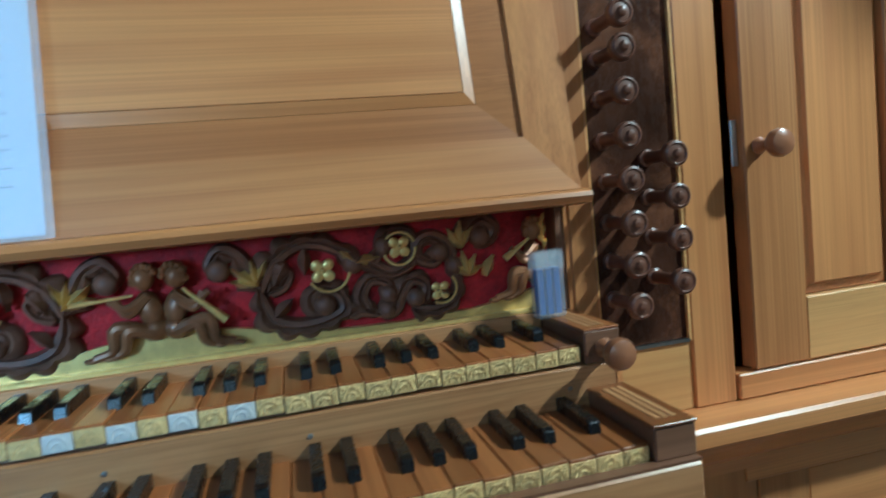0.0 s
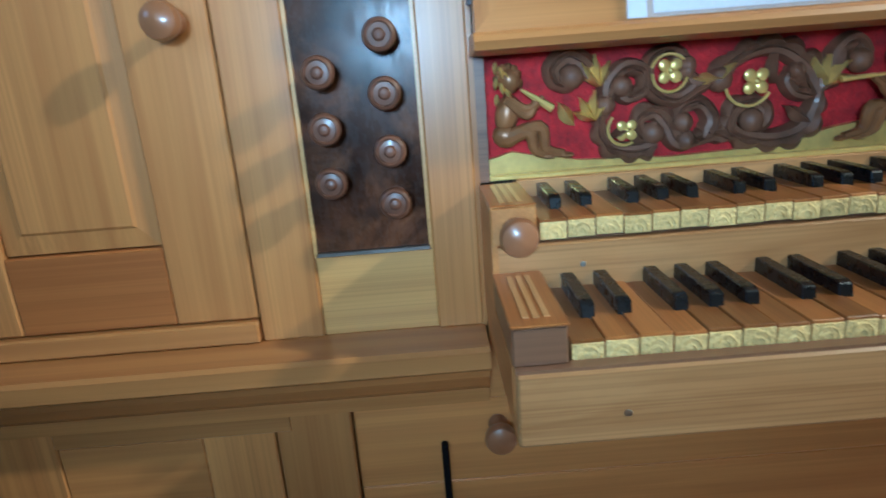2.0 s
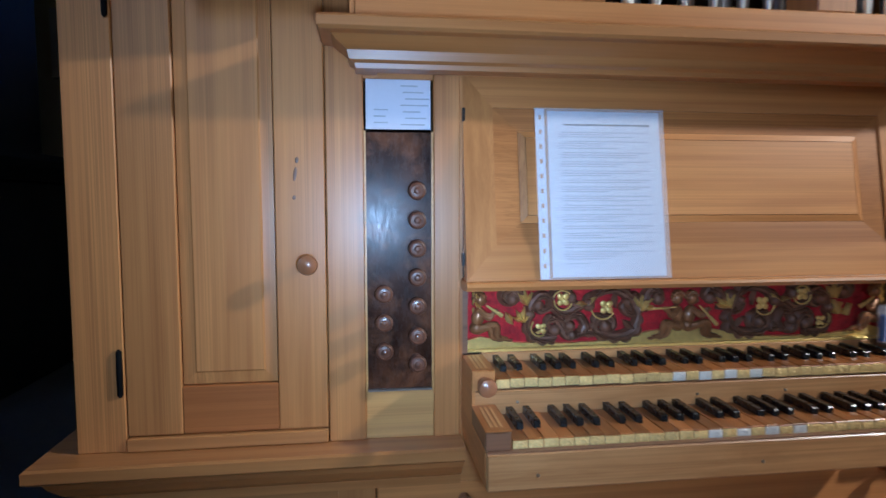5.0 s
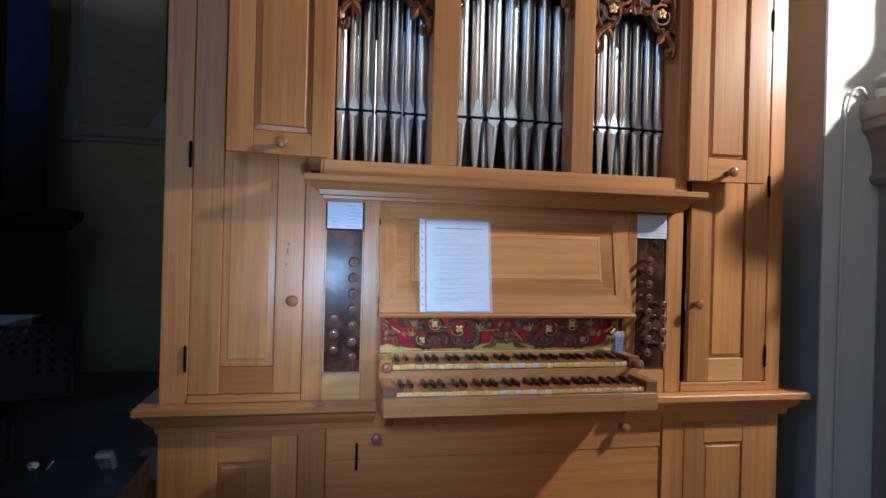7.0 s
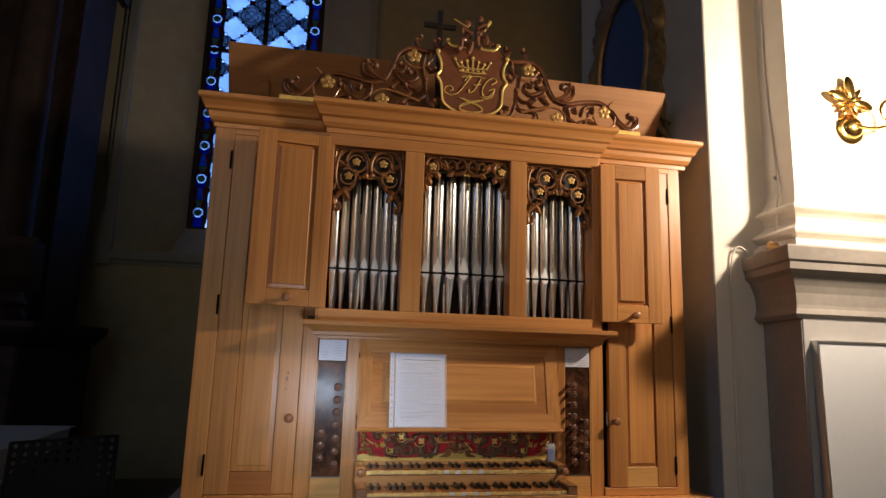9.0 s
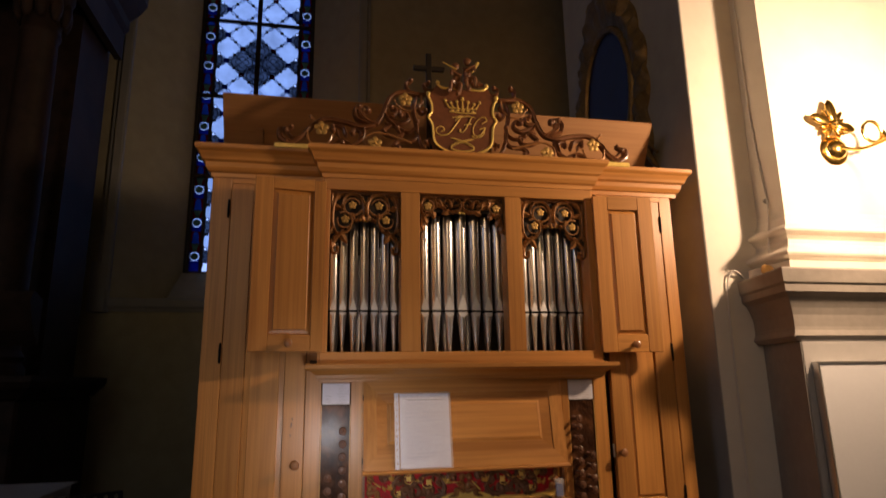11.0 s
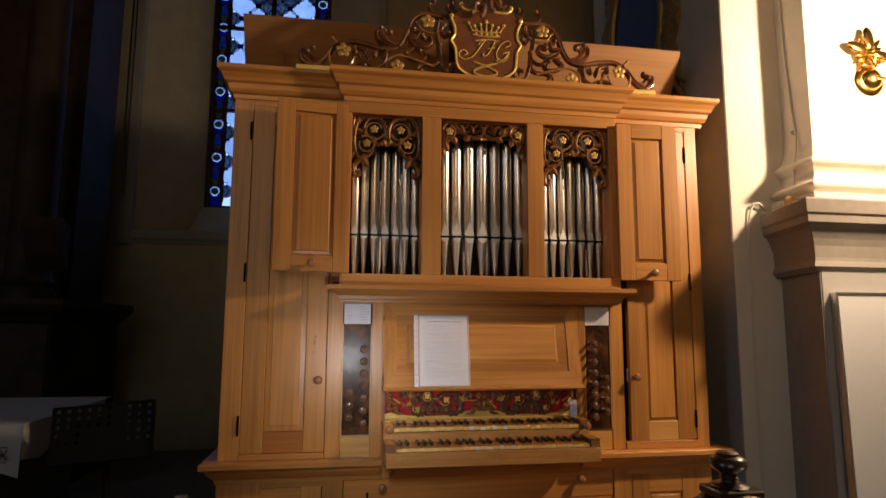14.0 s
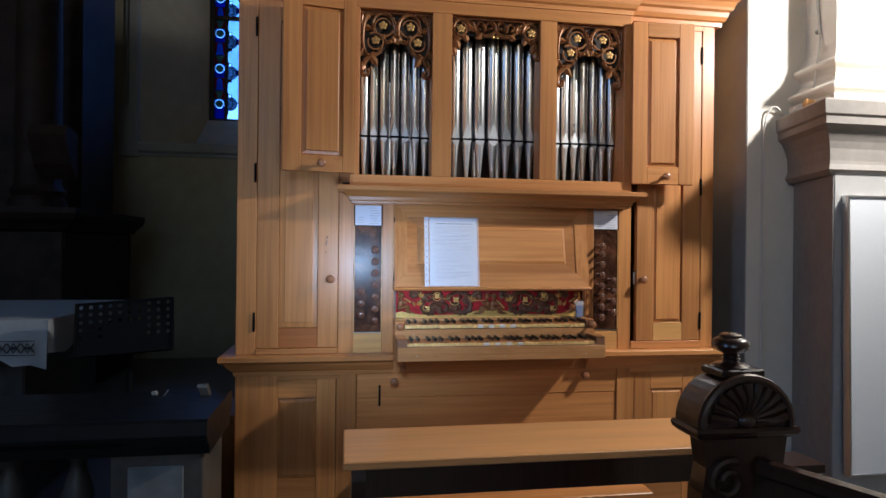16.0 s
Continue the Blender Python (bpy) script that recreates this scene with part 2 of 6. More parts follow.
def glass(name, colour, cloudy):
    m, nt, b = material(name)
    out = nt.nodes["Material Output"]
    v = coords(nt, (1, 1, 1))
    n1 = noise_tex(nt, v, 6.0, 4.0)
    c = ramp(nt, n1, [(0.3, tuple(x * (1 - cloudy) for x in colour)), (0.65, colour)])
    clear = nt.nodes.new("ShaderNodeBsdfTransparent")
    soft = nt.nodes.new("ShaderNodeBsdfTranslucent")
    nt.links.new(c, clear.inputs[0])
    nt.links.new(c, soft.inputs[0])
    mix = nt.nodes.new("ShaderNodeMixShader")
    mix.inputs[0].default_value = 0.35
    nt.links.new(clear.outputs[0], mix.inputs[1])
    nt.links.new(soft.outputs[0], mix.inputs[2])
    nt.links.new(mix.outputs[0], out.inputs[0])
    return m


glass_pale = glass("pale_glass", (0.86, 0.92, 1.0), 0.25)
glass_grey = glass("grisaille_glass", (0.30, 0.34, 0.40), 0.5)
glass_blue = glass("blue_glass", (0.03, 0.07, 0.3), 0.4)
glass_bell = glass("bright_blue_glass", (0.05, 0.13, 0.3), 0.4)
glass_red = glass("red_glass", (0.2, 0.015, 0.03), 0.4)
glass_green = glass("green_glass", (0.13, 0.15, 0.1), 0.5)

m_, nt_, b_ = material("clear_plastic")
b_.inputs["Base Color"].default_value = (0.92, 0.94, 0.97, 1)
b_.inputs["Roughness"].default_value = 0.12
b_.inputs["Alpha"].default_value = 0.22
clear_plastic = m_
m_, nt_, b_ = material("bulb_glow")
b_.inputs["Emission Color"].default_value = (1.0, 0.74, 0.42, 1)
b_.inputs["Emission Strength"].default_value = 60.0
bulb_glow = m_
m_, nt_, b_ = material("dusk_sky_glow")
b_.inputs["Base Color"].default_value = (0, 0, 0, 1)
b_.inputs["Emission Color"].default_value = (0.31, 0.51, 1.0, 1)
b_.inputs["Emission Strength"].default_value = 1.7
dusk_sky = m_


# ---- mesh tools ----
def place(parent):
    m = Matrix.Identity(4)
    while parent is not None:
        m = parent.matrix_basis @ m
        parent = parent.parent
    return m


def part(name, bm, mats, parent=None, label="", smooth=False):
    """Links a bmesh, in world metres, as one mesh object under its parent."""
    me = bpy.data.meshes.new(name)
    bmesh.ops.recalc_face_normals(bm, faces=bm.faces)
    if parent is not None:
        bm.transform(place(parent).inverted())
    if smooth:
        for f in bm.faces:
            f.smooth = True
    bm.to_mesh(me)
    bm.free()
    if smooth:
        me.set_sharp_from_angle(angle=radians(38))
    for m in mats if isinstance(mats, (list, tuple)) else [mats]:
        me.materials.append(m)
    ob = new(name, me)
    ob.parent = parent
    return tagged(ob, label)


def thing(name, where, label, category, group="", kind=""):
    e = new(name)
    e.empty_display_size = 0.1
    e.location = where
    e.matrix_basis = Matrix.Translation(where)
    return tagged(e, label, category, group, kind)


def box(bm, x0, x1, y0, y1, z0, z1, bev=0.0, mat=0):
    vs = [bm.verts.new((x, y, z)) for x in (x0, x1) for y in (y0, y1) for z in (z0, z1)]
    fs = [bm.faces.new([vs[i] for i in q]) for q in
          ((0, 1, 3, 2), (4, 6, 7, 5), (0, 4, 5, 1), (2, 3, 7, 6), (0, 2, 6, 4), (1, 5, 7, 3))]
    for f in fs:
        f.material_index = mat
    if bev:
        edges = list({e for f in fs for e in f.edges})
        r = bmesh.ops.bevel(bm, geom=edges, offset=bev, segments=1, affect="EDGES", profile=0.5)
        for f in r["faces"]:
            f.material_index = mat
    return bm


def B(*a, **k):
    return box(bmesh.new(), *a, **k)


def prism(bm, outline, y0, y1, axis="y", mat=0):
    """Extrudes an outline of pairs: (x, z) along y, (y, z) along x or (x, y) along z."""
    def p(a, b, d):
        return {"y": (a, d, b), "x": (d, a, b), "z": (a, b, d)}[axis]
    lo = [bm.verts.new(p(a, b, y0)) for a, b in outline]
    hi = [bm.verts.new(p(a, b, y1)) for a, b in outline]
    n = len(outline)
    fs = [bm.faces.new(lo), bm.faces.new(hi[::-1])]
    for i in range(n):
        fs.append(bm.faces.new((lo[i], hi[i], hi[(i + 1) % n], lo[(i + 1) % n])))
    for f in fs:
        f.material_index = mat
    return bm


def lathe(bm, profile, where, axis=(0, 0, 1), seg=20, mat=0):
    """Turns a profile of (radius, height) pairs round an axis."""
    q = Vector((0, 0, 1)).rotation_difference(Vector(axis).normalized()).to_matrix()
    rings = []
    for r, h in profile:
        rings.append([bm.verts.new(Vector(where) + q @ Vector((max(r, 1e-4) * math.cos(2 * math.pi * i / seg),
                      max(r, 1e-4) * math.sin(2 * math.pi * i / seg), h))) for i in range(seg)])
    for a, b in zip(rings, rings[1:]):
        for i in range(seg):
            f = bm.faces.new((a[i], a[(i + 1) % seg], b[(i + 1) % seg], b[i]))
            f.material_index = mat
    bm.faces.new(rings[0][::-1]).material_index = mat
    bm.faces.new(rings[-1]).material_index = mat
    return bm


def smooth_line(points, per=6):
    """A Catmull-Rom line through points."""
    pts = [Vector(p) for p in points]
    pts = [pts[0] * 2 - pts[1]] + pts + [pts[-1] * 2 - pts[-2]]
    out = []
    for i in range(1, len(pts) - 2):
        a, b, c, d = pts[i - 1:i + 3]
        for k in range(per):
            t = k / per
            out.append(0.5 * (2 * b + (c - a) * t + (2 * a - 5 * b + 4 * c - d) * t * t + (3 * b - a - 3 * c + d) * t ** 3))
    return out + [pts[-2]]


def tube(bm, pts, radius, seg=8, flat=1.0, mat=0):
    """A round bar along points; radius is a number or a function of 0..1."""
    pts = [Vector(p) for p in pts]
    n = len(pts)
    rings = []
    for i, p in enumerate(pts):
        d = (pts[min(i + 1, n - 1)] - pts[max(i - 1, 0)]).normalized()
        up = Vector((0, 1, 0)) if abs(d.y) < 0.9 else Vector((1, 0, 0))
        s = d.cross(up).normalized()
        u = s.cross(d).normalized()
        r = radius(i / max(1, n - 1)) if callable(radius) else radius
        rings.append([bm.verts.new(p + s * (r * math.cos(2 * math.pi * k / seg)) + u * (r * flat * math.sin(2 * math.pi * k / seg)))
                      for k in range(seg)])
    for a, b in zip(rings, rings[1:]):
        for k in range(seg):
            bm.faces.new((a[k], a[(k + 1) % seg], b[(k + 1) % seg], b[k])).material_index = mat
    bm.faces.new(rings[0][::-1]).material_index = mat
    bm.faces.new(rings[-1]).material_index = mat
    return bm


def blob(bm, where, size, turn=(0, 0, 0), seg=10, rings=6, mat=0):
    m = Matrix.LocRotScale(where, Euler([radians(a) for a in turn]), size)
    r = bmesh.ops.create_uvsphere(bm, u_segments=seg, v_segments=rings, radius=1.0, matrix=m)
    for f in {f for v in r["verts"] for f in v.link_faces}:
        f.material_index = mat
    return bm


def moulding(bm, path, profile, mat=0):
    """Runs a profile of (out, z) pairs along a level path of (x, y), mitred, out to the right of the way."""
    n = len(path)
    cols = []
    for i, p in enumerate(path):
        p = Vector(p)
        ns = []
        if i > 0:
            d = (p - Vector(path[i - 1])).normalized()
            ns.append(Vector((d.y, -d.x)))
        if i < n - 1:
            d = (Vector(path[i + 1]) - p).normalized()
            ns.append(Vector((d.y, -d.x)))
        if len(ns) == 2:
            o = (ns[0] + ns[1])
            o = o * (1.0 / max(0.2, o.dot(ns[0])))
        else:
            o = ns[0]
        cols.append([bm.verts.new((p.x + o.x * a, p.y + o.y * a, z)) for a, z in profile])
    k = len(profile)
    for a, b in zip(cols, cols[1:]):
        for j in range(k):
            bm.faces.new((a[j], b[j], b[(j + 1) % k], a[(j + 1) % k])).material_index = mat
    bm.faces.new(cols[0]).material_index = mat
    bm.faces.new(cols[-1][::-1]).material_index = mat
    return bm


def raised(bm, x0, x1, z0, z1, yf, yb, border=0.03, drop=0.012):
    """A fielded panel that faces -y: a sunk, gently sloping margin and a steep step up to the field."""
    def ring(d):
        return [(x0 + d, z0 + d), (x1 - d, z0 + d), (x1 - d, z1 - d), (x0 + d, z1 - d)]
    rows = [[bm.verts.new((x, y, z)) for x, z in ring(d)] for d, y in
            ((0, yb), (0, yf + drop), (border, yf + drop * 0.55), (border + 0.002, yf + 0.0006), (border + 0.003, yf))]
    for a, b in zip(rows, rows[1:]):
        for q in range(4):
            bm.faces.new((a[q], a[(q + 1) % 4], b[(q + 1) % 4], b[q]))
    bm.faces.new(rows[0][::-1])
    bm.faces.new(rows[-1])
    return bm

# ---- the setting ----
def structure(name, bm, mats, label, category):
    return tagged(part(name, bm, mats, None, label), "", category, "", "structure")


floor = structure("floor", B(-7, 6, -9, 6, -0.3, 0.0), floor_stone, "grey worn stone church floor", "floor")

# chancel end wall with its deep splayed window opening
WY, GX, GZ0, GZ1 = 4.1, 0.70, 2.63, 7.0
WCX = -1.525
bm = bmesh.new()
box(bm, -7, WCX - 1.25, WY, WY + 1.0, 0, 10)
box(bm, WCX + 1.25, 4, WY, WY + 1.0, 0, 10)
box(bm, WCX - 1.25, WCX + 1.25, WY, WY + 1.0, 0, 2.25)
box(bm, WCX - 1.25, WCX + 1.25, WY, WY + 1.0, 7.35, 10)
for s in (-1, 1):
    prism(bm, [(WCX + s * 1.25, WY), (WCX + s * 1.25, WY + 1), (WCX + s * GX, WY + 1), (WCX + s * GX, WY + 0.6)], 2.25, 7.35, "z")
prism(bm, [(WY, 2.25), (WY + 1, 2.25), (WY + 1, GZ0), (WY + 0.6, GZ0)], WCX - GX, WCX + GX, "x")
prism(bm, [(WY, 7.35), (WY + 1, 7.35), (WY + 1, GZ1), (WY + 0.6, GZ1)], WCX - GX, WCX + GX, "x")
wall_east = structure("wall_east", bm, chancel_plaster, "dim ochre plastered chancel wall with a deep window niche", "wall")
bm = bmesh.new()
W0, W1 = WCX - 1.25, WCX + 1.25
PRO = [(0.0, 0.0), (0.0, 0.05), (0.02, 0.06), (0.09, 0.06), (0.11, 0.035), (0.14, 0.03), (0.14, 0.0)]
for x, s in ((W0, -1), (W1, 1)):
    prism(bm, [(x + s * a, WY - b) for a, b in PRO], 2.1, 7.4, "z")
    box(bm, x + s * 0.0 - 0.02, x + s * 0.2 + 0.02, WY - 0.07, WY, 2.1, 2.62)
prism(bm, [(WY - b, 2.25 - a) for a, b in PRO], W0, W1, "x")
structure("trim", bm, grey_plaster, "grey painted stone surround of the tall window", "window surround")

# return wall beside the organ and the lit wall with its pier
south = structure("wall_south", B(1.245, 6, 0.0, 1.5, 0, 10), plaster, "cream plastered wall corner lit by a wall lamp", "wall")
# thin skin that darkens the side turned away from the sconce
part("painted_return", B(1.24, 1.245, 0.004, 1.5, 0.0, 10.0), shaded_return_plaster, south, "grey-green return face with shade put into its colour")
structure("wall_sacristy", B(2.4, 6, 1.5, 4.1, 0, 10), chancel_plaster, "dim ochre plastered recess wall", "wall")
structure("wall_pier", B(1.55, 6, -0.19, 0.0, 1.79, 10), plaster, "cream plastered pier above a stone cornice", "wall")
pedestal = structure("wall_pedestal", prism(bmesh.new(), [(1.498, 0.0), (1.40, -0.355), (6, -0.355), (6, 0.0)], 0, 1.56, "z"), [pale_stone], "pale painted stone pedestal of the pier", "wall")
# thin skin over the flank, browner and darker than the pedestal's front
part("cladding", prism(bmesh.new(), [(1.491, -0.004), (1.393, -0.352), (1.3995, -0.352), (1.4975, -0.004)], 0.0, 1.5, "z"), dark_stone, pedestal, "brown-grey stone flank, darker than the front")
bm = bmesh.new()
moulding(bm, [(1.475, 0.0), (1.395, -0.34), (6.0, -0.34)],
         [(-0.12, 1.5), (0.012, 1.5), (0.03, 1.52), (0.018, 1.545), (0.016, 1.56), (0.018, 1.61), (0.026, 1.64),
          (0.045, 1.685), (0.068, 1.705), (0.068, 1.735), (0.076, 1.745), (0.08, 1.8), (0.074, 1.808), (-0.12, 1.808)])
structure("trim", bm, stone, "brown-grey stone cornice moulding of the pier", "cornice")
bm = bmesh.new()
TOR = [(-0.03, 1.8085), (0.05, 1.8085), (0.052, 1.868)]
TOR += [(0.03 + 0.026 * math.sin(math.pi * k / 6), 1.872 + 0.066 * k / 6) for k in range(7)]
TOR += [(0.026, 1.944), (0.016, 1.962), (0.016, 1.982), (0.026, 1.998)]
TOR += [(0.022 + 0.018 * math.sin(math.pi * k / 6), 2.0 + 0.05 * k / 6) for k in range(7)]
TOR += [(0.016, 2.056), (0.012, 2.07), (0.004, 2.1), (0.0, 2.13), (-0.03, 2.13)]
moulding(bm, [(1.55, 0.0), (1.55, -0.19), (6.0, -0.19)], [(a * 1.7 if a > 0 else a, z) for a, z in TOR])
structure("trim", bm, plaster, "cream plastered torus base of the pier", "pilaster base")
# unseen nave walls: openings assumed for the fill lamps, plaster chosen for bounced light
bm = bmesh.new()
box(bm, -7.4, -7, -9, -5.5, 0, 10)
box(bm, -7.4, -7, -3.5, 6, 0, 10)
box(bm, -7.4, -7, -5.5, -3.5, 0, 3.1)
box(bm, -7.4, -7, -5.5, -3.5, 5.3, 10)
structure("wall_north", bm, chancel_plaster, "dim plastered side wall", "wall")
structure("wall_nave_south", B(6, 6.4, -9, 6, 0, 10), chancel_plaster, "plastered nave wall", "wall")
bm = bmesh.new()
box(bm, -7.4, -4.25, -9.4, -9, 0, 10)
box(bm, -0.95, 6.4, -9.4, -9, 0, 10)
box(bm, -4.25, -0.95, -9.4, -9, 0, 2.35)
box(bm, -4.25, -0.95, -9.4, -9, 5.65, 10)
structure("wall_west", bm, plaster, "unseen plastered rear wall with an assumed window opening", "wall")
structure("ceiling", B(-7.4, 6.4, -9.4, 6, 10, 10.3), chancel_plaster, "high plain plaster ceiling", "ceiling")

structure("backdrop", B(-6, 3, 8.0, 8.05, 0, 12), dusk_sky, "blue dusk sky outside the window", "sky")
# stained window: lead grid, pale quatrefoils, ornament panes and a coloured border
window = thing("window_1", (WCX, WY + 0.6, GZ0), "tall leaded window with pale panes and a blue and red border", "window", "", "structure")
GY = WY + 0.66
GL, GR = WCX - GX, WCX + GX
part("window_frame", box(box(box(box(bmesh.new(), GL - 0.02, GL + 0.03, GY - 0.03, GY + 0.03, GZ0, GZ1), GR - 0.03, GR + 0.02, GY - 0.03, GY + 0.03, GZ0, GZ1),
     GL, GR, GY - 0.03, GY + 0.03, GZ0 - 0.02, GZ0 + 0.03), GL, GR, GY - 0.03, GY + 0.03, GZ1 - 0.03, GZ1 + 0.02), leading, window)
for z in (3.83, 4.88, 5.93):
    part("saddle_bar", B(GL, GR, GY - 0.035, GY - 0.008, z - 0.022, z + 0.022), iron, window)
part("mullion", B(WCX - 0.028, WCX + 0.028, GY - 0.03, GY - 0.005, GZ0, GZ1 - 0.02), iron, window)
BW = 0.155
for s in (GL + 0.03 + BW, GR - 0.03 - BW):
    part("lead_strip", B(s - 0.012, s + 0.012, GY - 0.02, GY + 0.01, GZ0, GZ1 - 0.02), leading, window)

HX, HZ, ZO = 0.19, 0.363, 5.38     # spacing of the pane columns and rows, height of the ornament
IX0, IX1 = GL + 0.03 + BW + 0.012, GR - 0.03 - BW - 0.012


def quatrefoil(x, z, k):
    """Outline of four round lobes, held inside the lead border."""
    pts = []
    for q in range(40):
        a = 2 * math.pi * q / 40
        b = (a + math.pi / 4) % (math.pi / 2) - math.pi / 4
        r = k * (0.525 * math.cos(b) + math.sqrt(0.43 ** 2 - (0.525 * math.sin(b)) ** 2))
        pts.append((min(IX1, max(IX0, x + r * HX * math.cos(a))), min(GZ1 - 0.13, z + r * HZ / 2 * math.sin(a))))
    return pts


for n in range(-3, 4):
    k = -8
    while True:
        z = ZO + (k + (0.5 if n % 2 == 0 else 0.0)) * HZ
        k += 1
        if z < GZ0 + 0.1:
            continue
        if z > GZ1 - 0.25:
            break
        x = WCX + n * HX
        ornament = abs(n) == 3 or (abs(n) <= 1 and min(abs(z - ZO), abs(z - ZO + 6 * HZ)) < 0.2)
        part("pane", prism(bmesh.new(), quatrefoil(x, z, 0.97), GY - 0.004, GY + 0.004), glass_grey if ornament else glass_pale, window)
        line = quatrefoil(x, z, 0.985)
        part("lead_strip", tube(bmesh.new(), [(p, GY - 0.006, q) for p, q in line + line[:1]], 0.0042, 5), leading, window)
        if ornament:
            # scrolled grisaille lines
            bl = bmesh.new()
            for f in (0.72, 0.45):
                line = quatrefoil(x, z, f)
                tube(bl, [(p, GY - 0.005, q) for p, q in line + line[:1]], 0.005, 4)
            for d in (-1, 1):
                tube(bl, [(max(IX0, x - 0.07), GY - 0.005, z - d * 0.07), (min(IX1, x + 0.07), GY - 0.005, z + d * 0.07)], 0.004, 4)
            if abs(n) == 3:
                for a in range(12):
                    c, e = math.cos(a * math.pi / 6), math.sin(a * math.pi / 6)
                    tube(bl, [(min(IX1, max(IX0, x + f * c * HX)), GY - 0.005, z + f * e * HZ / 2) for f in (0.15, 0.8)], 0.0035, 4)
            part("lead_strip", bl, leading, window)
        if abs(n) < 3:
            for sx, sz in ((1, 1), (-1, 1)):
                part("lead_strip", blob(bmesh.new(), (x + sx * HX / 2, GY - 0.012, z + sz * HZ / 4), (0.021, 0.01, 0.021), (0, 0, 0), 8, 5), leading, window)
            if n:
                part("pane", B(x - 0.033, x + 0.033, GY - 0.02, GY - 0.012, z + HZ / 2 - 0.03, z + HZ / 2 + 0.03), glass_blue if abs(n) == 2 else glass_red, window)
part("window_frame", B(GL, GR, GY - 0.02, GY + 0.02, GZ1 - 0.14, GZ1 - 0.03), leading, window, "dark leaded head border")
for s in (0, 1):
    xm = GL + 0.03 + BW / 2 if s == 0 else GR - 0.03 - BW / 2
    for q in (-1, 1):
        u0, u1 = sorted((xm + q * 0.055, xm + q * 0.0775))
        part("lead_strip", B(u0, u1, GY - 0.004, GY + 0.012, GZ0 + 0.03, GZ1 - 0.03), leading, window)
    z = 6.53
    while z - 0.41 > GZ0:
        z -= 0.41
    part("pane", B(xm - 0.055, xm + 0.055, GY, GY + 0.004, GZ0 + 0.03, z - 0.056), glass_blue, window)
    while z < GZ1 - 0.3:
        ring = bmesh.new()
        for a in range(20):
            u, v = a * math.pi / 10, (a + 1) * math.pi / 10
            ring.faces.new([ring.verts.new((xm + r * math.cos(w), GY - 0.004, z + r * math.sin(w))) for r, w in ((0.043, u), (0.054, u), (0.054, v), (0.043, v))])
        bmesh.ops.remove_doubles(ring, verts=ring.verts[:], dist=0.0005)
        bmesh.ops.solidify(ring, geom=ring.faces[:], thickness=0.003)
        part("pane", ring, glass_pale, window, "pale ring of glass")
        part("pane", prism(bmesh.new(), [(xm + 0.0425 * math.cos(a * math.pi / 8), z + 0.0425 * math.sin(a * math.pi / 8)) for a in range(16)], GY, GY + 0.004), glass_green, window)
        for qx, qz in ((1, 1), (-1, 1), (-1, -1), (1, -1)):
            arc_ = [(xm + qx * 0.055 * math.cos(a * math.pi / 12), z + qz * 0.055 * math.sin(a * math.pi / 12)) for a in range(1, 6)]
            part("pane", prism(bmesh.new(), arc_ + [(xm + qx * 0.055, z + qz * 0.055)], GY, GY + 0.004), glass_blue, window)
        # a green cup over a blue bell, red beside them
        cup = [(-0.02, 0.055), (0.02, 0.055), (0.028, 0.1), (0.05, 0.15), (-0.05, 0.15), (-0.028, 0.1)]
        bell = [(-0.05, 0.155), (0.05, 0.155), (0.036, 0.2), (0.03, 0.27), (0.015, 0.3), (-0.015, 0.3), (-0.03, 0.27), (-0.036, 0.2)]
        part("pane", prism(bmesh.new(), [(xm + a, z + b) for a, b in cup], GY, GY + 0.004), glass_green, window)
        part("pane", prism(bmesh.new(), [(xm + a, z + b) for a, b in bell], GY, GY + 0.004), glass_bell, window)
        for q in (-1, 1):
            side_ = [(0.055, 0.055), (0.055, 0.15), (0.05, 0.15), (0.028, 0.1), (0.02, 0.055)]
            part("pane", prism(bmesh.new(), [(xm + q * a, z + b) for a, b in side_], GY, GY + 0.004), glass_red, window)
            side_ = [(0.055, 0.155), (0.055, 0.3), (0.015, 0.3), (0.03, 0.27), (0.036, 0.2), (0.05, 0.155)]
            part("pane", prism(bmesh.new(), [(xm + q * a, z + b) for a, b in side_], GY, GY + 0.004), glass_red, window)
        part("pane", B(xm - 0.055, xm + 0.055, GY, GY + 0.004, z + 0.302, z + 0.355), glass_blue, window)
        for dz in (0.055, 0.152, 0.301):
            part("lead_strip", B(xm - 0.055, xm + 0.055, GY - 0.006, GY, z + dz - 0.004, z + dz + 0.004), leading, window)
        z += 0.41

# ---- the chamber organ ----
organ = thing("chamber_organ", (0, 0.35, 0), "honey pine chamber organ with two manuals and open pipe doors", "organ")
CX = 1.093   # half width of the case
DY = 0.78    # depth of the case


def opart(name, bm, mats, label="", parent=None, smooth=False):
    return part(name, bm, mats, parent or organ, label, smooth)


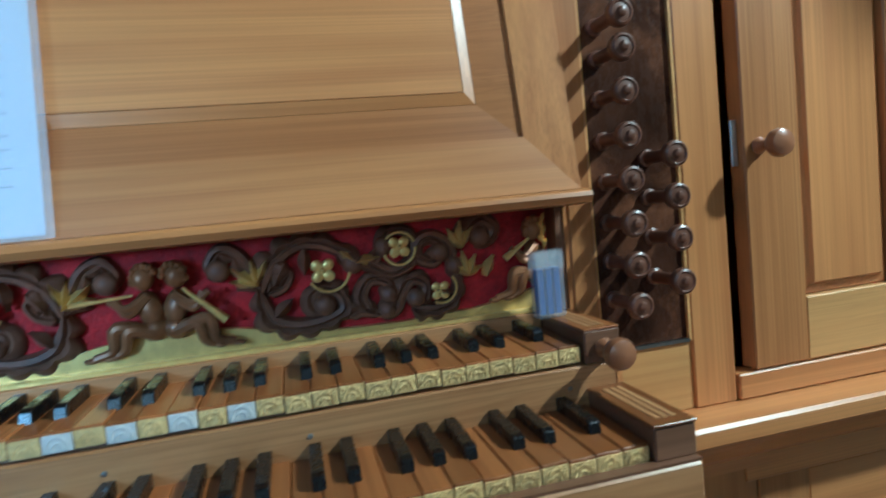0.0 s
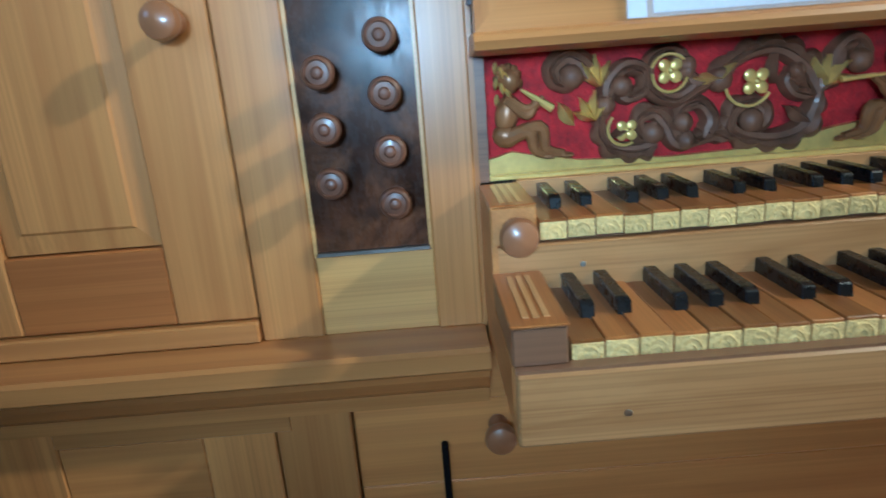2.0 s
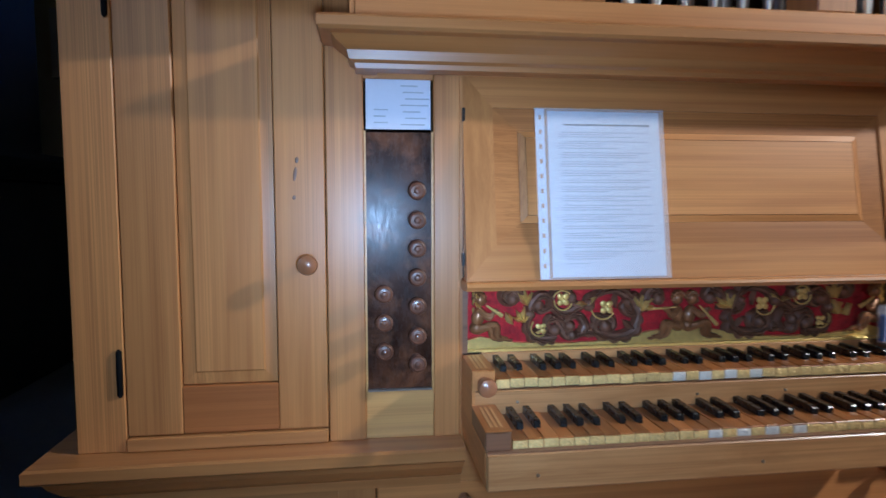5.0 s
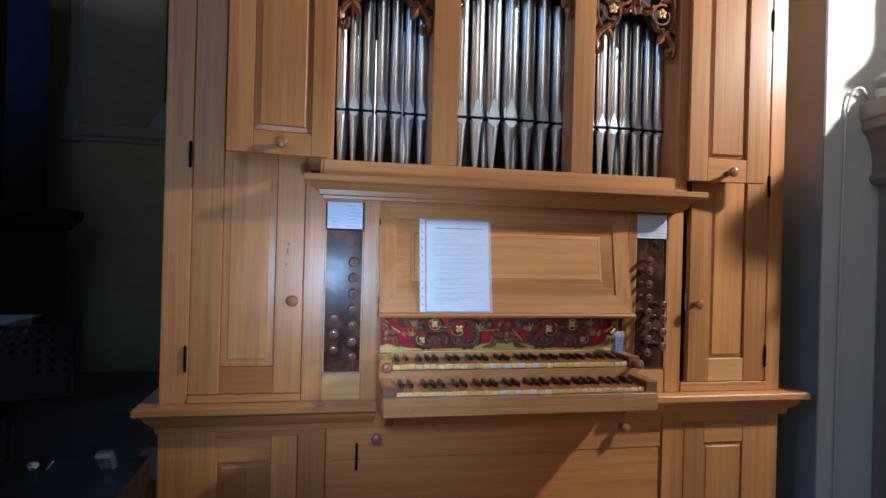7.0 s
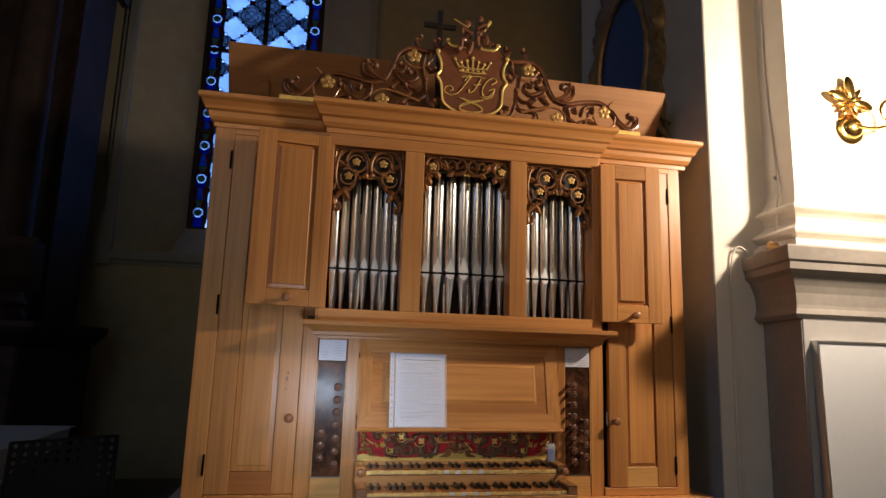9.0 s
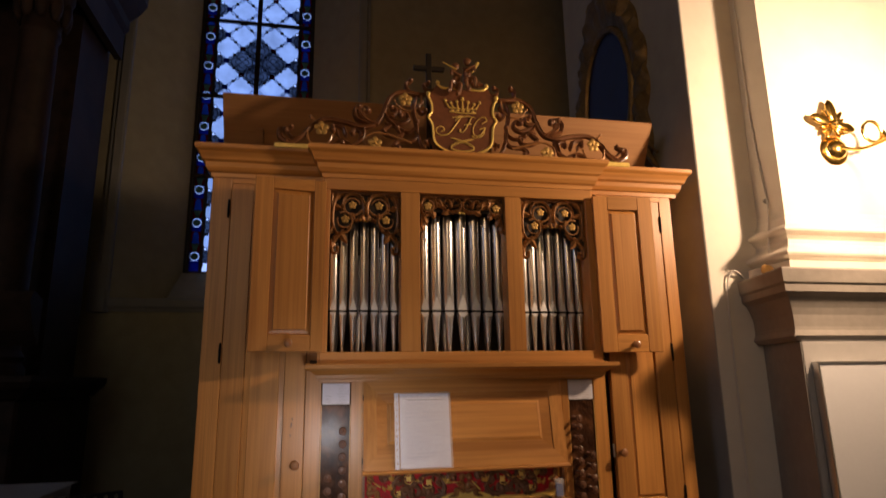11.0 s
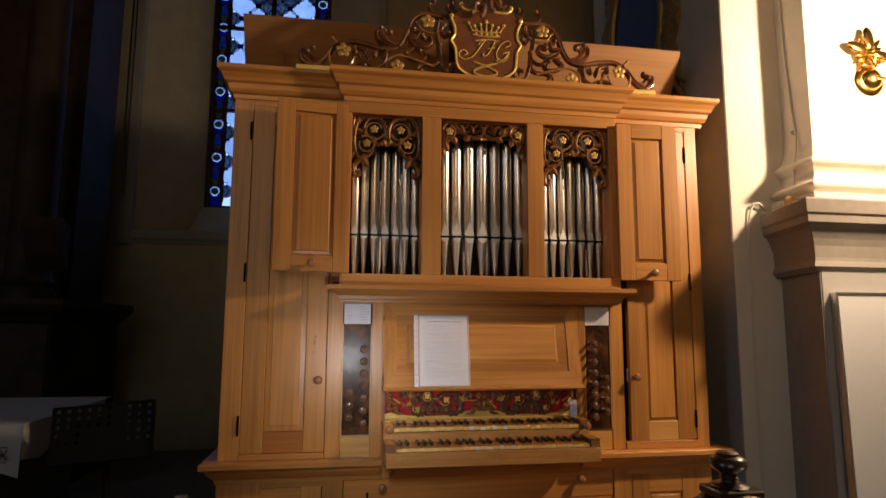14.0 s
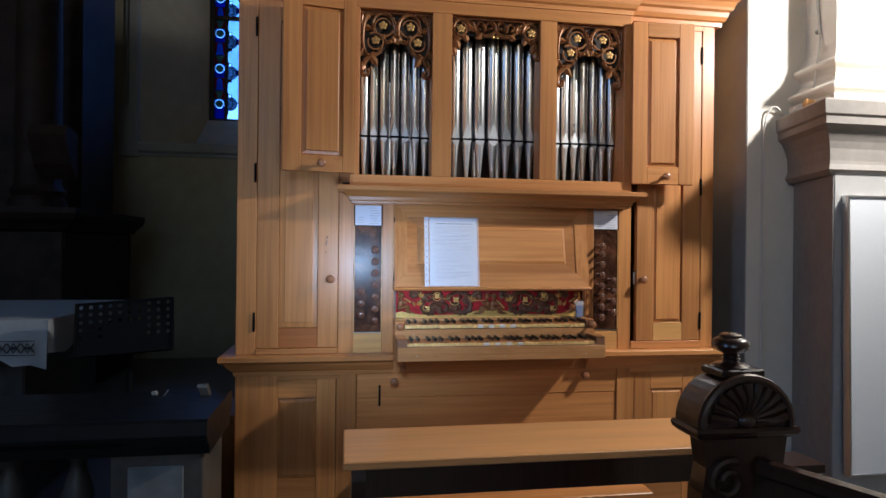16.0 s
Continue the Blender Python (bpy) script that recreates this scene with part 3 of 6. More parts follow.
# case: sides, back, roof, posts
for s in (-1, 1):
    edge = -CX if s < 0 else CX - 0.024
    opart("side_panel", B(edge - (0.03 if s > 0 else 0), edge + (0.03 if s < 0 else 0), 0.03, DY, 0.0, 2.3, 0.002), pine_v)
    x0, x1 = (edge, -1.013) if s < 0 else (1.008, edge)
    opart("corner_post", B(x0, x1, 0.0, 0.032, 0.716, 2.235, 0.002), pine_v)
    x0, x1 = (-0.674, -0.609) if s < 0 else (0.596, 0.656)
    opart("post", B(x0, x1, 0.0, 0.032, 0.716, 2.235, 0.002), pine_v)
    x0, x1 = (-0.488, -0.441) if s < 0 else (0.441, 0.473)
    opart("post", B(x0, x1, -0.002, 0.032, 0.716, 1.372, 0.002), pine_v)
    x0, x1 = (-0.609, -0.488) if s < 0 else (0.473, 0.596)
    opart("filler_board", B(x0, x1, 0.004, 0.03, 0.716, 0.802, 0.001), pale_v)
    opart("filler_board", B(x0, x1, 0.006, 0.03, 1.352, 1.372, 0.001), pine_h)
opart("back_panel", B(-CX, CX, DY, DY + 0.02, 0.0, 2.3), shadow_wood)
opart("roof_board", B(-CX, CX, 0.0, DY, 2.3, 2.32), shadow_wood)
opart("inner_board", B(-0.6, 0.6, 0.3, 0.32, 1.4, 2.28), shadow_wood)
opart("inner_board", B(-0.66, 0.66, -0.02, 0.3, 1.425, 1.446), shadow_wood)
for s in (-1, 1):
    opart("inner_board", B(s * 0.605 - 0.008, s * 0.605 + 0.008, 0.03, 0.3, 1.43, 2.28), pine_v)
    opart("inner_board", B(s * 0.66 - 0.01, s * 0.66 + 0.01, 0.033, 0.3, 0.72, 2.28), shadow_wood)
# raised box behind the cornice
grey_pine = wood("unvarnished_pine", (0.29, 0.132, 0.045), (0.41, 0.212, 0.078), "x", 0.6, 1.0, 0.05, 0.0)
lean_s = Matrix.Translation((0, 0.36, 2.352)) @ Matrix.Rotation(radians(30.0), 4, "X") @ Matrix.Translation((0, -0.36, -2.352))
bm = B(-1.105, 1.112, 0.36, 0.382, 2.352, 2.757, 0.002)
bm.transform(lean_s)
swell = opart("swell_box_board", bm, grey_pine, "plain wide board leaning forward behind the crest")
bm = B(-0.955, -0.92, 0.341, 0.3595, 2.372, 2.60)
bm.transform(lean_s)
part("batten", bm, grey_pine, swell)

# lower case
bm = bmesh.new()
moulding(bm, [(-CX, DY), (-CX, 0.0), (-0.44, 0.0)],
         [(-0.02, 0.628), (0.006, 0.628), (0.008, 0.645), (0.02, 0.655), (0.034, 0.672), (0.04, 0.685), (0.052, 0.688),
          (0.06, 0.694), (0.06, 0.712), (0.056, 0.716), (-0.02, 0.716)])
opart("waist_moulding", bm, pine_h)
bm = bmesh.new()
moulding(bm, [(0.44, 0.0), (CX, 0.0), (CX, DY)],
         [(-0.02, 0.628), (0.006, 0.628), (0.008, 0.645), (0.02, 0.655), (0.034, 0.672), (0.04, 0.685), (0.052, 0.688),
          (0.06, 0.694), (0.06, 0.712), (0.056, 0.716), (-0.02, 0.716)])
opart("waist_moulding", bm, pine_h)
opart("rail", B(-0.44, 0.44, 0.0, 0.03, 0.628, 0.716, 0.001), pine_h)
for s in (-1, 1):
    for a, b in ((CX if s < 0 else CX - 0.024, 0.921), (0.76, 0.68), (0.678, 0.594)):
        x0, x1 = sorted((s * a, s * b))
        opart("stile", B(x0, x1, 0.0, 0.03, 0.0, 0.628, 0.002), pine_red_v if b == 0.59 else pine_v)
    x0, x1 = sorted((s * 0.921, s * 0.76))
    opart("rail", B(x0, x1, 0.001, 0.03, 0.528, 0.606, 0.002), pine_h)
    opart("rail", B(x0, x1, 0.001, 0.03, 0.0, 0.19, 0.002), pine_h)
    opart("panel", raised(bmesh.new(), x0, x1, 0.192, 0.526, 0.003, 0.03, 0.012, 0.005), pine_v)
    a, b = sorted((s * 0.921, s * 0.66))
    opart("rail", B(a, b, -0.003, 0.03, 0.608, 0.628, 0.001), pine_h)
front = opart("knee_panel", B(-0.592, 0.592, 0.006, 0.03, 0.521, 0.626, 0.002), pine_h, "removable pine knee panel with two knobs")
opart("knee_panel", B(-0.592, 0.592, 0.009, 0.032, 0.1, 0.5195, 0.002), pine_h)
KNOB = [(0.009, 0.0), (0.011, 0.004), (0.007, 0.01), (0.0065, 0.018), (0.012, 0.024), (0.0165, 0.03), (0.0175, 0.036), (0.0155, 0.042), (0.009, 0.0455), (0.001, 0.0465)]


def knob(x, y, z, parent, mat=knob_pear, k=1.0, axis=(0, -1, 0), name="knob", label=""):
    return part(name, lathe(bmesh.new(), [(r * k, h * k) for r, h in KNOB], (x, y, z), axis, 18), mat, parent, label, True)


knob(-0.432, 0.006, 0.595, front)
knob(0.432, 0.006, 0.602, front)
part("latch_bar", B(-0.497, -0.489, -0.004, 0.008, 0.487, 0.575, 0.002), black, front, "black iron latch bar")
opart("plinth", B(-0.58, 0.6, -0.34, 0.0, 0.16, 0.19, 0.004), pine_h, "pine board over the pedals")
opart("plinth", B(-0.58, 0.6, -0.335, -0.30, 0.0, 0.16, 0.003), pine_h)

# centre section: frame round the pipe openings
FY = -0.055
for x0, x1 in ((-0.622, -0.592), (-0.285, -0.2), (0.195, 0.272), (0.59, 0.622)):
    opart("pipe_post", B(x0, x1, FY, 0.03, 1.478, 2.18, 0.002), pine_v)
opart("pipe_rail", B(-0.622, 0.622, FY - 0.001, 0.03, 2.18, 2.236, 0.002), pine_h)
opart("pipe_rail", B(-0.622, 0.622, FY - 0.001, 0.03, 1.428, 1.478, 0.002), pine_h)
for s in (-1, 1):
    x0, x1 = sorted((s * 0.63, s * 0.609))
    opart("return_board", B(x0, x1, -0.054, 0.0, 1.37, 2.236, 0.001), pine_v)
bm = bmesh.new()
moulding(bm, [(-0.615, 0.02), (-0.615, FY + 0.012), (0.615, FY + 0.012), (0.615, 0.02)],
         [(-0.03, 1.358), (0.006, 1.358), (0.008, 1.366), (0.016, 1.37), (0.02, 1.384), (0.036, 1.396), (0.044, 1.403), (0.06, 1.405),
          (0.064, 1.41), (0.064, 1.424), (0.06, 1.428), (-0.03, 1.428)])
opart("ledge_moulding", bm, pine_h, "moulded pine ledge under the pipes")
opart("ledge_board", B(-0.62, 0.62, -0.01, 0.03, 1.372, 1.43), pine_h)
CORN = [(-0.03, 2.232), (0.006, 2.232), (0.008, 2.25), (0.018, 2.256), (0.026, 2.272), (0.03, 2.292), (0.042, 2.3), (0.046, 2.312),
        (0.056, 2.332), (0.066, 2.34), (0.07, 2.346), (0.07, 2.36), (0.066, 2.364), (-0.03, 2.364)]
bm = bmesh.new()
moulding(bm, [(-0.624, 0.02), (-0.624, FY), (0.624, FY), (0.624, 0.02)], CORN)
opart("cornice", bm, pine_h, "deep moulded pine cornice")
for s in (-1, 1):
    path = [(-CX, DY), (-CX, 0.0), (-0.63, 0.0)] if s < 0 else [(0.63, 0.0), (CX, 0.0), (CX, DY)]
    bm = bmesh.new()
    moulding(bm, path, [(a, z - 0.003) for a, z in CORN])
    opart("cornice", bm, pine_h)
opart("roof_board", B(-1.05, 1.05, -0.03, 0.31, 2.335, 2.352), pine_h)


# doors
def door_leaf(x0, x1, z0, z1, yf, t, stile, rail0, rail1, hinge_x, swing, knob_at=None, hinges=(), label="", mats=(pine_v, pine_h), low=None, border=0.028, drop=0.0095):
    """A framed door; swing turns it about its hinge, degrees."""
    s0, s1 = stile
    turn = Matrix.Translation((hinge_x, yf + t / 2, 0)) @ Matrix.Rotation(radians(swing), 4, "Z") @ Matrix.Translation((-hinge_x, -yf - t / 2, 0))

    def add(name, bm, mat, parent, label="", smooth=False):
        bm.transform(turn)
        return part(name, bm, mat, parent, label, smooth)
    leaf = add("door", B(x0 + 0.004, x1 - 0.004, yf + t * 0.62, yf + t * 0.9, z0 + 0.004, z1 - 0.004), mats[0], organ, label)
    for a, b in ((x0, x0 + s0), (x1 - s1, x1)):
        add("stile", B(a, b, yf, yf + t, z0, z1, 0.002), mats[0], leaf)
    add("rail", B(x0 + s0, x1 - s1, yf + 0.0006, yf + t, z0, z0 + rail0, 0.002), low or mats[1], leaf)
    add("rail", B(x0 + s0, x1 - s1, yf + 0.0006, yf + t, z1 - rail1, z1, 0.002), mats[1], leaf)
    add("panel", raised(bmesh.new(), x0 + s0 + 0.002, x1 - s1 - 0.002, z0 + rail0 + 0.002, z1 - rail1 - 0.002, yf + 0.002, yf + t * 0.6, border, drop), mats[0], leaf)
    if knob_at:
        add("knob", lathe(bmesh.new(), KNOB, (knob_at[0], yf, knob_at[1]), (0, -1, 0), 18), knob_pear, leaf, "turned brown wooden knob", True)
    for z in hinges:
        add("hinge", lathe(bmesh.new(), [(0.002, -0.041), (0.0048, -0.037), (0.0054, 0.0), (0.0048, 0.037), (0.002, 0.041)], (hinge_x, yf - 0.003, z), (0, 0, 1), 10), black, leaf, "black iron hinge barrel", True)
    return leaf


door_leaf(-1.0115, -0.6755, 0.742, 2.205, 0.001, 0.026, (0.09, 0.085), 0.084, 0.085, -1.02, 0.0, (-0.705, 1.035), (0.853, 1.478, 2.09), "tall panelled pine side door", low=pine_red, border=0.02, drop=0.0042)
door_leaf(0.683, 1.004, 0.752, 2.205, 0.001, 0.026, (0.084, 0.09), 0.084, 0.085, 1.004, 1.0, (0.703, 1.035), (0.843, 1.472, 2.09), "tall panelled pine side door standing ajar", low=pale_v, border=0.012, drop=0.009)
opart("sill_strip", B(-1.012, -0.676, -0.006, 0.03, 0.717, 0.74, 0.002), pine_h)
opart("sill_strip", B(0.658, 1.008, -0.004, 0.03, 0.717, 0.75, 0.002), pine_h)
opart("keeper_plate", B(0.6725, 0.6815, 0.004, 0.007, 1.012, 1.07, 0.001), alu, "small metal keeper plate")
opart("head_rail", B(-1.012, -0.675, 0.0, 0.03, 2.206, 2.236), pine_h)
opart("head_rail", B(0.675, 1.012, 0.0, 0.03, 2.206, 2.236), pine_h)
door_leaf(-0.905, -0.612, 1.478, 2.205, -0.082, 0.024, (0.074, 0.05), 0.068, 0.05, -0.612, 8.0, (-0.752, 1.51), (), "open panelled pine shutter of the pipe front", border=0.016, drop=0.011)
door_leaf(0.619, 0.908, 1.468, 2.196, -0.082, 0.024, (0.07, 0.07), 0.08, 0.066, 0.619, -3.0, (0.765, 1.50), (), "open panelled pine shutter of the pipe front", border=0.014, drop=0.012)

# dark knots in the left door
for x, z, h in ((-0.726, 1.188, 0.013), (-0.7225, 1.212, 0.006), (-0.728, 1.148, 0.004)):
    opart("knot", blob(bmesh.new(), (x, 0.0012, z), (0.0035, 0.0009, h), (0, 8, 0), 8, 6), walnut_h)

# pipes
MOUTH = 1.659


def pipe(x, y, r, foot, top, mouth):
    bm = bmesh.new()
    lathe(bm, [(0.0045, foot), (0.0058, foot + 0.01), (r * 0.74, mouth - 0.05), (r * 0.9, mouth - 0.022), (r * 0.94, mouth - 0.012), (r * 0.94, mouth - 0.006)], (x, y, 0), seg=24)
    ob = opart("facade_pipe", bm, tin, "", None, True)
    part("pipe_body", lathe(bmesh.new(), [(r * 0.9, mouth + 0.002), (r, mouth + 0.008), (r, top), (r * 0.93, top + 0.001), (r * 0.9, top)], (x, y, 0), seg=24), tin, ob, "", True)
    # solid black bar in place of the open mouth and the shade within
    part("mouth_gap", B(x - r * 1.02, x + r * 1.02, y - r * 0.9, y + r * 0.4, mouth - 0.007, mouth + 0.0045, 0.001), black, ob)
    # pressed lips: a tall pointed one above the mouth, a low rounded one below
    for sgn, h, e in ((1, r * 2.5, 0.82), (-1, r * 0.85, 0.5)):
        pts = [(x + r * 0.8, mouth + sgn * 0.005), (x - r * 0.8, mouth + sgn * 0.005)]
        for k in range(1, 12):
            u = -1 + k / 6.0
            pts.append((x + u * r * 0.8, mouth + sgn * (0.006 + h * (1 - abs(u)) ** e)))
        part("pipe_lip", prism(bmesh.new(), pts, y - r * 1.0, y - r * 0.55), tin_mouth, ob)
    return ob


def pipe_row(x0, x1, sizes, heights):
    total = sum(sizes)
    gap = (x1 - x0 - total) / len(sizes)
    x = x0 + gap / 2
    for d, h in zip(sizes, heights):
        pipe(x + d / 2, 0.065, d / 2, 1.45, 1.3 + (h - 1.3) * 1.02, MOUTH + (d - 0.036) * 0.2)
        x += d + gap


pipe_row(-0.591, -0.281, [0.0352, 0.0372, 0.0393, 0.0413, 0.0393, 0.0372, 0.0352], [1.97, 2.02, 2.08, 2.1, 2.08, 2.02, 1.97])
pipe_row(-0.191, 0.211, [0.045, 0.0485, 0.052, 0.055, 0.052, 0.0485, 0.045], [2.06, 2.09, 2.12, 2.13, 2.12, 2.09, 2.06])
pipe_row(0.290, 0.598, [0.0352, 0.0372, 0.0393, 0.0413, 0.0393, 0.0372, 0.0352], [1.97, 2.02, 2.08, 2.1, 2.08, 2.02, 1.97])
for k in range(12):
    x = -0.56 + k * 0.102
    opart("inner_pipe", lathe(bmesh.new(), [(0.006, 1.447), (0.017, 1.55), (0.017, 1.9 + 0.03 * (k % 4))], (x, 0.14 + 0.03 * (k % 2), 0), seg=12), tin, "", None, True)


# carving tools
def leaf_shape(bm, where, length, width, angle, y, depth=0.008, mat=0):
    """A pointed carved leaf in the upright plane."""
    a = radians(angle)
    dx, dz = math.cos(a), math.sin(a)
    mid = []
    for k in range(6):
        t = k / 5
        w = width * math.sin(math.pi * min(1, t * 0.92 + 0.08)) * (1 - 0.25 * t)
        mid.append((where[0] + dx * length * t, where[1] + dz * length * t, w))
    tops = [bm.verts.new((px, y - depth * (1 - 0.3 * i / 5), pz)) for i, (px, pz, w) in enumerate(mid)]
    lefts = [bm.verts.new((px - dz * w, y - depth * 0.35, pz + dx * w)) for px, pz, w in mid]
    rights = [bm.verts.new((px + dz * w, y - depth * 0.35, pz - dx * w)) for px, pz, w in mid]
    backs = [bm.verts.new((px, y, pz)) for px, pz, w in mid]
    for i in range(5):
        for a_, b_ in ((lefts, tops), (tops, rights), (rights, backs), (backs, lefts)):
            bm.faces.new((a_[i], b_[i], b_[i + 1], a_[i + 1])).material_index = mat
    for i in (0, 5):
        bm.faces.new((lefts[i], tops[i], rights[i], backs[i])).material_index = mat
    return bm


def flower(where, r, y, parent, mat=gilt, petals=5, start=90):
    bm = bmesh.new()
    for k in range(petals):
        a = radians(start + 360 * k / petals)
        blob(bm, (where[0] + r * 0.53 * math.cos(a), y - r * 0.18, where[1] + r * 0.53 * math.sin(a)), (r * 0.45, r * 0.17, r * 0.41), (0, -math.degrees(a), 0), 10, 6)
    blob(bm, (where[0], y - r * 0.3, where[1]), (r * 0.22, r * 0.2, r * 0.22), (0, 0, 0), 8, 5)
    return part("flower", bm, mat, parent, "gilded flower", True)


def spiral(cx, cz, r0, r1, a0, turns, y, n=26):
    """Points of a spiral from radius r0 to r1; degrees, positive turns run anticlockwise."""
    out = []
    for k in range(n + 1):
        t = k / n
        a = radians(a0 + 360 * turns * t)
        r = r0 + (r1 - r0) * t ** 0.8
        out.append((cx + r * math.cos(a), y - 0.004 * t, cz + r * math.sin(a)))
    return out


def frond(parent, pts, w, y, s=1, side=1, mat=carved, depth=0.012, lobes=True, name="acanthus_scroll", taper=0.58, end=0.6):
    """A carved acanthus frond: a ribbed, tapering band with a lobed outer edge that ends in a round curl."""
    line = smooth_line([(s * x, y, z) for x, z in pts], 10)
    n = len(line)
    run = [0.0]
    for a, b in zip(line, line[1:]):
        run.append(run[-1] + (b - a).length)
    total = run[-1]
    bm = bmesh.new()
    rows_ = []
    for i, p in enumerate(line):
        t = run[i] / total
        d = (line[min(i + 1, n - 1)] - line[max(i - 1, 0)]).normalized()
        out = Vector((-d.z, 0, d.x)) * side * s
        base = w * (1 - taper * t)
        if t > 0.84:
            base = w * (1 - taper) * (1 + 0.7 * math.sin(math.pi * min(1.0, (t - 0.84) / 0.2)))
        if t < 0.12:
            base *= 0.35 + 0.65 * t / 0.12
        lobe = 1.0
        if lobes and t < 0.8:
            ph = (run[i] / (w * 1.55)) % 1.0
            lobe = 0.68 + 0.95 * math.sin(math.pi * ph) ** 0.8 * (1 - 0.5 * t)
        o, q, h = base * lobe, base * 0.85, depth * (1 - 0.25 * t)
        sec = [(o, 0.1), (o * 0.82, 0.62), (o * 0.42, 0.95), (o * 0.1, 0.62), (-q * 0.15, 0.98), (-q * 0.65, 0.86), (-q * 0.95, 0.35), (-q, -0.05), (o * 0.9, -0.05)]
        rows_.append([bm.verts.new((p.x + out.x * a, p.y - h * k, p.z + out.z * a)) for a, k in sec])
    for a, b in zip(rows_, rows_[1:]):
        for j in range(len(a)):
            bm.faces.new((a[j], a[(j + 1) % len(a)], b[(j + 1) % len(a)], b[j]))
    bm.faces.new(rows_[0])
    bm.faces.new(rows_[-1][::-1])
    e = line[-1]
    blob(bm, (e.x, e.y - depth * 0.55, e.z), (w * end, depth * 0.7, w * end), (0, 0, 0), 10, 6)
    return part(name, bm, mat, parent, "", True)


# crest on the cornice
KY = -0.055
crest = opart("crest_base", B(-0.84, 0.83, KY - 0.018, KY + 0.02, 2.352, 2.377, 0.004), gilt, "gilded base strip of the carved crest")
shield_half = [(0.0, 2.362), (0.06, 2.371), (0.11, 2.394), (0.136, 2.428), (0.143, 2.5), (0.161, 2.537), (0.146, 2.564), (0.147, 2.605), (0.165, 2.648)]
crown_top = [(0.118, 2.708), (0.1, 2.69), (0.05, 2.687)]
outline = shield_half + [(0.14, 2.672)] + crown_top
outline = outline + [(-x, z) for x, z in outline[::-1][:-1]]
part("shield", prism(bmesh.new(), outline, KY - 0.028, KY + 0.005), shield_wood, crest, "carved walnut shield with a gilded rim")
for s in (-1, 1):
    rim = smooth_line([(s * x, KY - 0.03, z) for x, z in shield_half], 5)
    bm = tube(bmesh.new(), rim, 0.0058, 7)
    blob(bm, (s * 0.162, KY - 0.034, 2.652), (0.011, 0.009, 0.011), (0, 0, 0), 10, 6)
    part("shield_rim", bm, gilt, crest, "", True)
    bm = tube(bmesh.new(), smooth_line([(s * 0.03, KY - 0.03, 2.689), (s * 0.07, KY - 0.03, 2.687), (s * 0.1, KY - 0.03, 2.69), (s * 0.118, KY - 0.03, 2.705)], 5), 0.0058, 7)
    blob(bm, (s * 0.117, KY - 0.034, 2.711), (0.0105, 0.009, 0.0105), (0, 0, 0), 10, 6)
    part("shield_rim", bm, gilt, crest, "", True)
# crown, script monogram and knot on the shield
SY = KY - 0.032
bm = bmesh.new()
for z in (2.566, 2.586):
    tube(bm, smooth_line([(-0.064, SY, z + 0.005), (0, SY, z), (0.064, SY, z + 0.005)], 5), 0.0035, 5)
for k in range(-2, 3):
    blob(bm, (k * 0.024, SY, 2.5775), (0.0085, 0.003, 0.005), (0, 0, 0), 8, 5)
for k in range(-3, 4):
    x, h = k * 0.0275, 2.622 + 0.018 * (k == 0) + 0.003 * (abs(k) == 3) - 0.008 * (abs(k) == 2)
    tube(bm, [(k * 0.021, SY, 2.588), (x * 0.96, SY, h - 0.008)], lambda t: 0.0048 - 0.0022 * t, 5)
    blob(bm, (x, SY, h), (0.0075, 0.005, 0.0075), (0, 0, 0), 8, 5)
tube(bm, [(-0.009, SY, 2.632), (0.009, SY, 2.632)], 0.003, 5)
part("crown", bm, gilt, crest, "small gilded crown", True)
SCRIPT = ([(-0.05, 2.541), (-0.028, 2.547), (-0.006, 2.551), (-0.02, 2.528), (-0.035, 2.505), (-0.066, 2.464), (-0.1, 2.451), (-0.124, 2.462), (-0.122, 2.485), (-0.1, 2.493), (-0.088, 2.478), (-0.104, 2.47)],
          [(-0.036, 2.525), (-0.017, 2.545), (0.021, 2.552), (0.059, 2.548)],
          [(0.042, 2.55), (0.024, 2.51), (0.003, 2.478), (-0.016, 2.472), (-0.012, 2.486)],
          [(0.006, 2.508), (0.04, 2.516)],
          [(0.09, 2.52), (0.114, 2.538), (0.098, 2.553), (0.069, 2.534), (0.047, 2.493), (0.054, 2.462), (0.08, 2.463), (0.106, 2.5), (0.078, 2.491)],
          [(0.106, 2.5), (0.092, 2.463), (0.064, 2.449), (0.04, 2.456)])
for pts in SCRIPT:
    part("monogram", tube(bmesh.new(), smooth_line([(x, SY, z) for x, z in pts], 6), 0.0024, 5), gilt, crest, "gilded script stroke", True)
knot = [(-0.004 + 0.054 * math.sin(2 * math.pi * t / 60 * 3), SY, 2.41 + 0.031 * math.sin(2 * math.pi * t / 60 * 2 + 0.4)) for t in range(61)]
part("monogram", tube(bmesh.new(), smooth_line(knot, 2), 0.0022, 5), gilt, crest, "gilded knot", True)


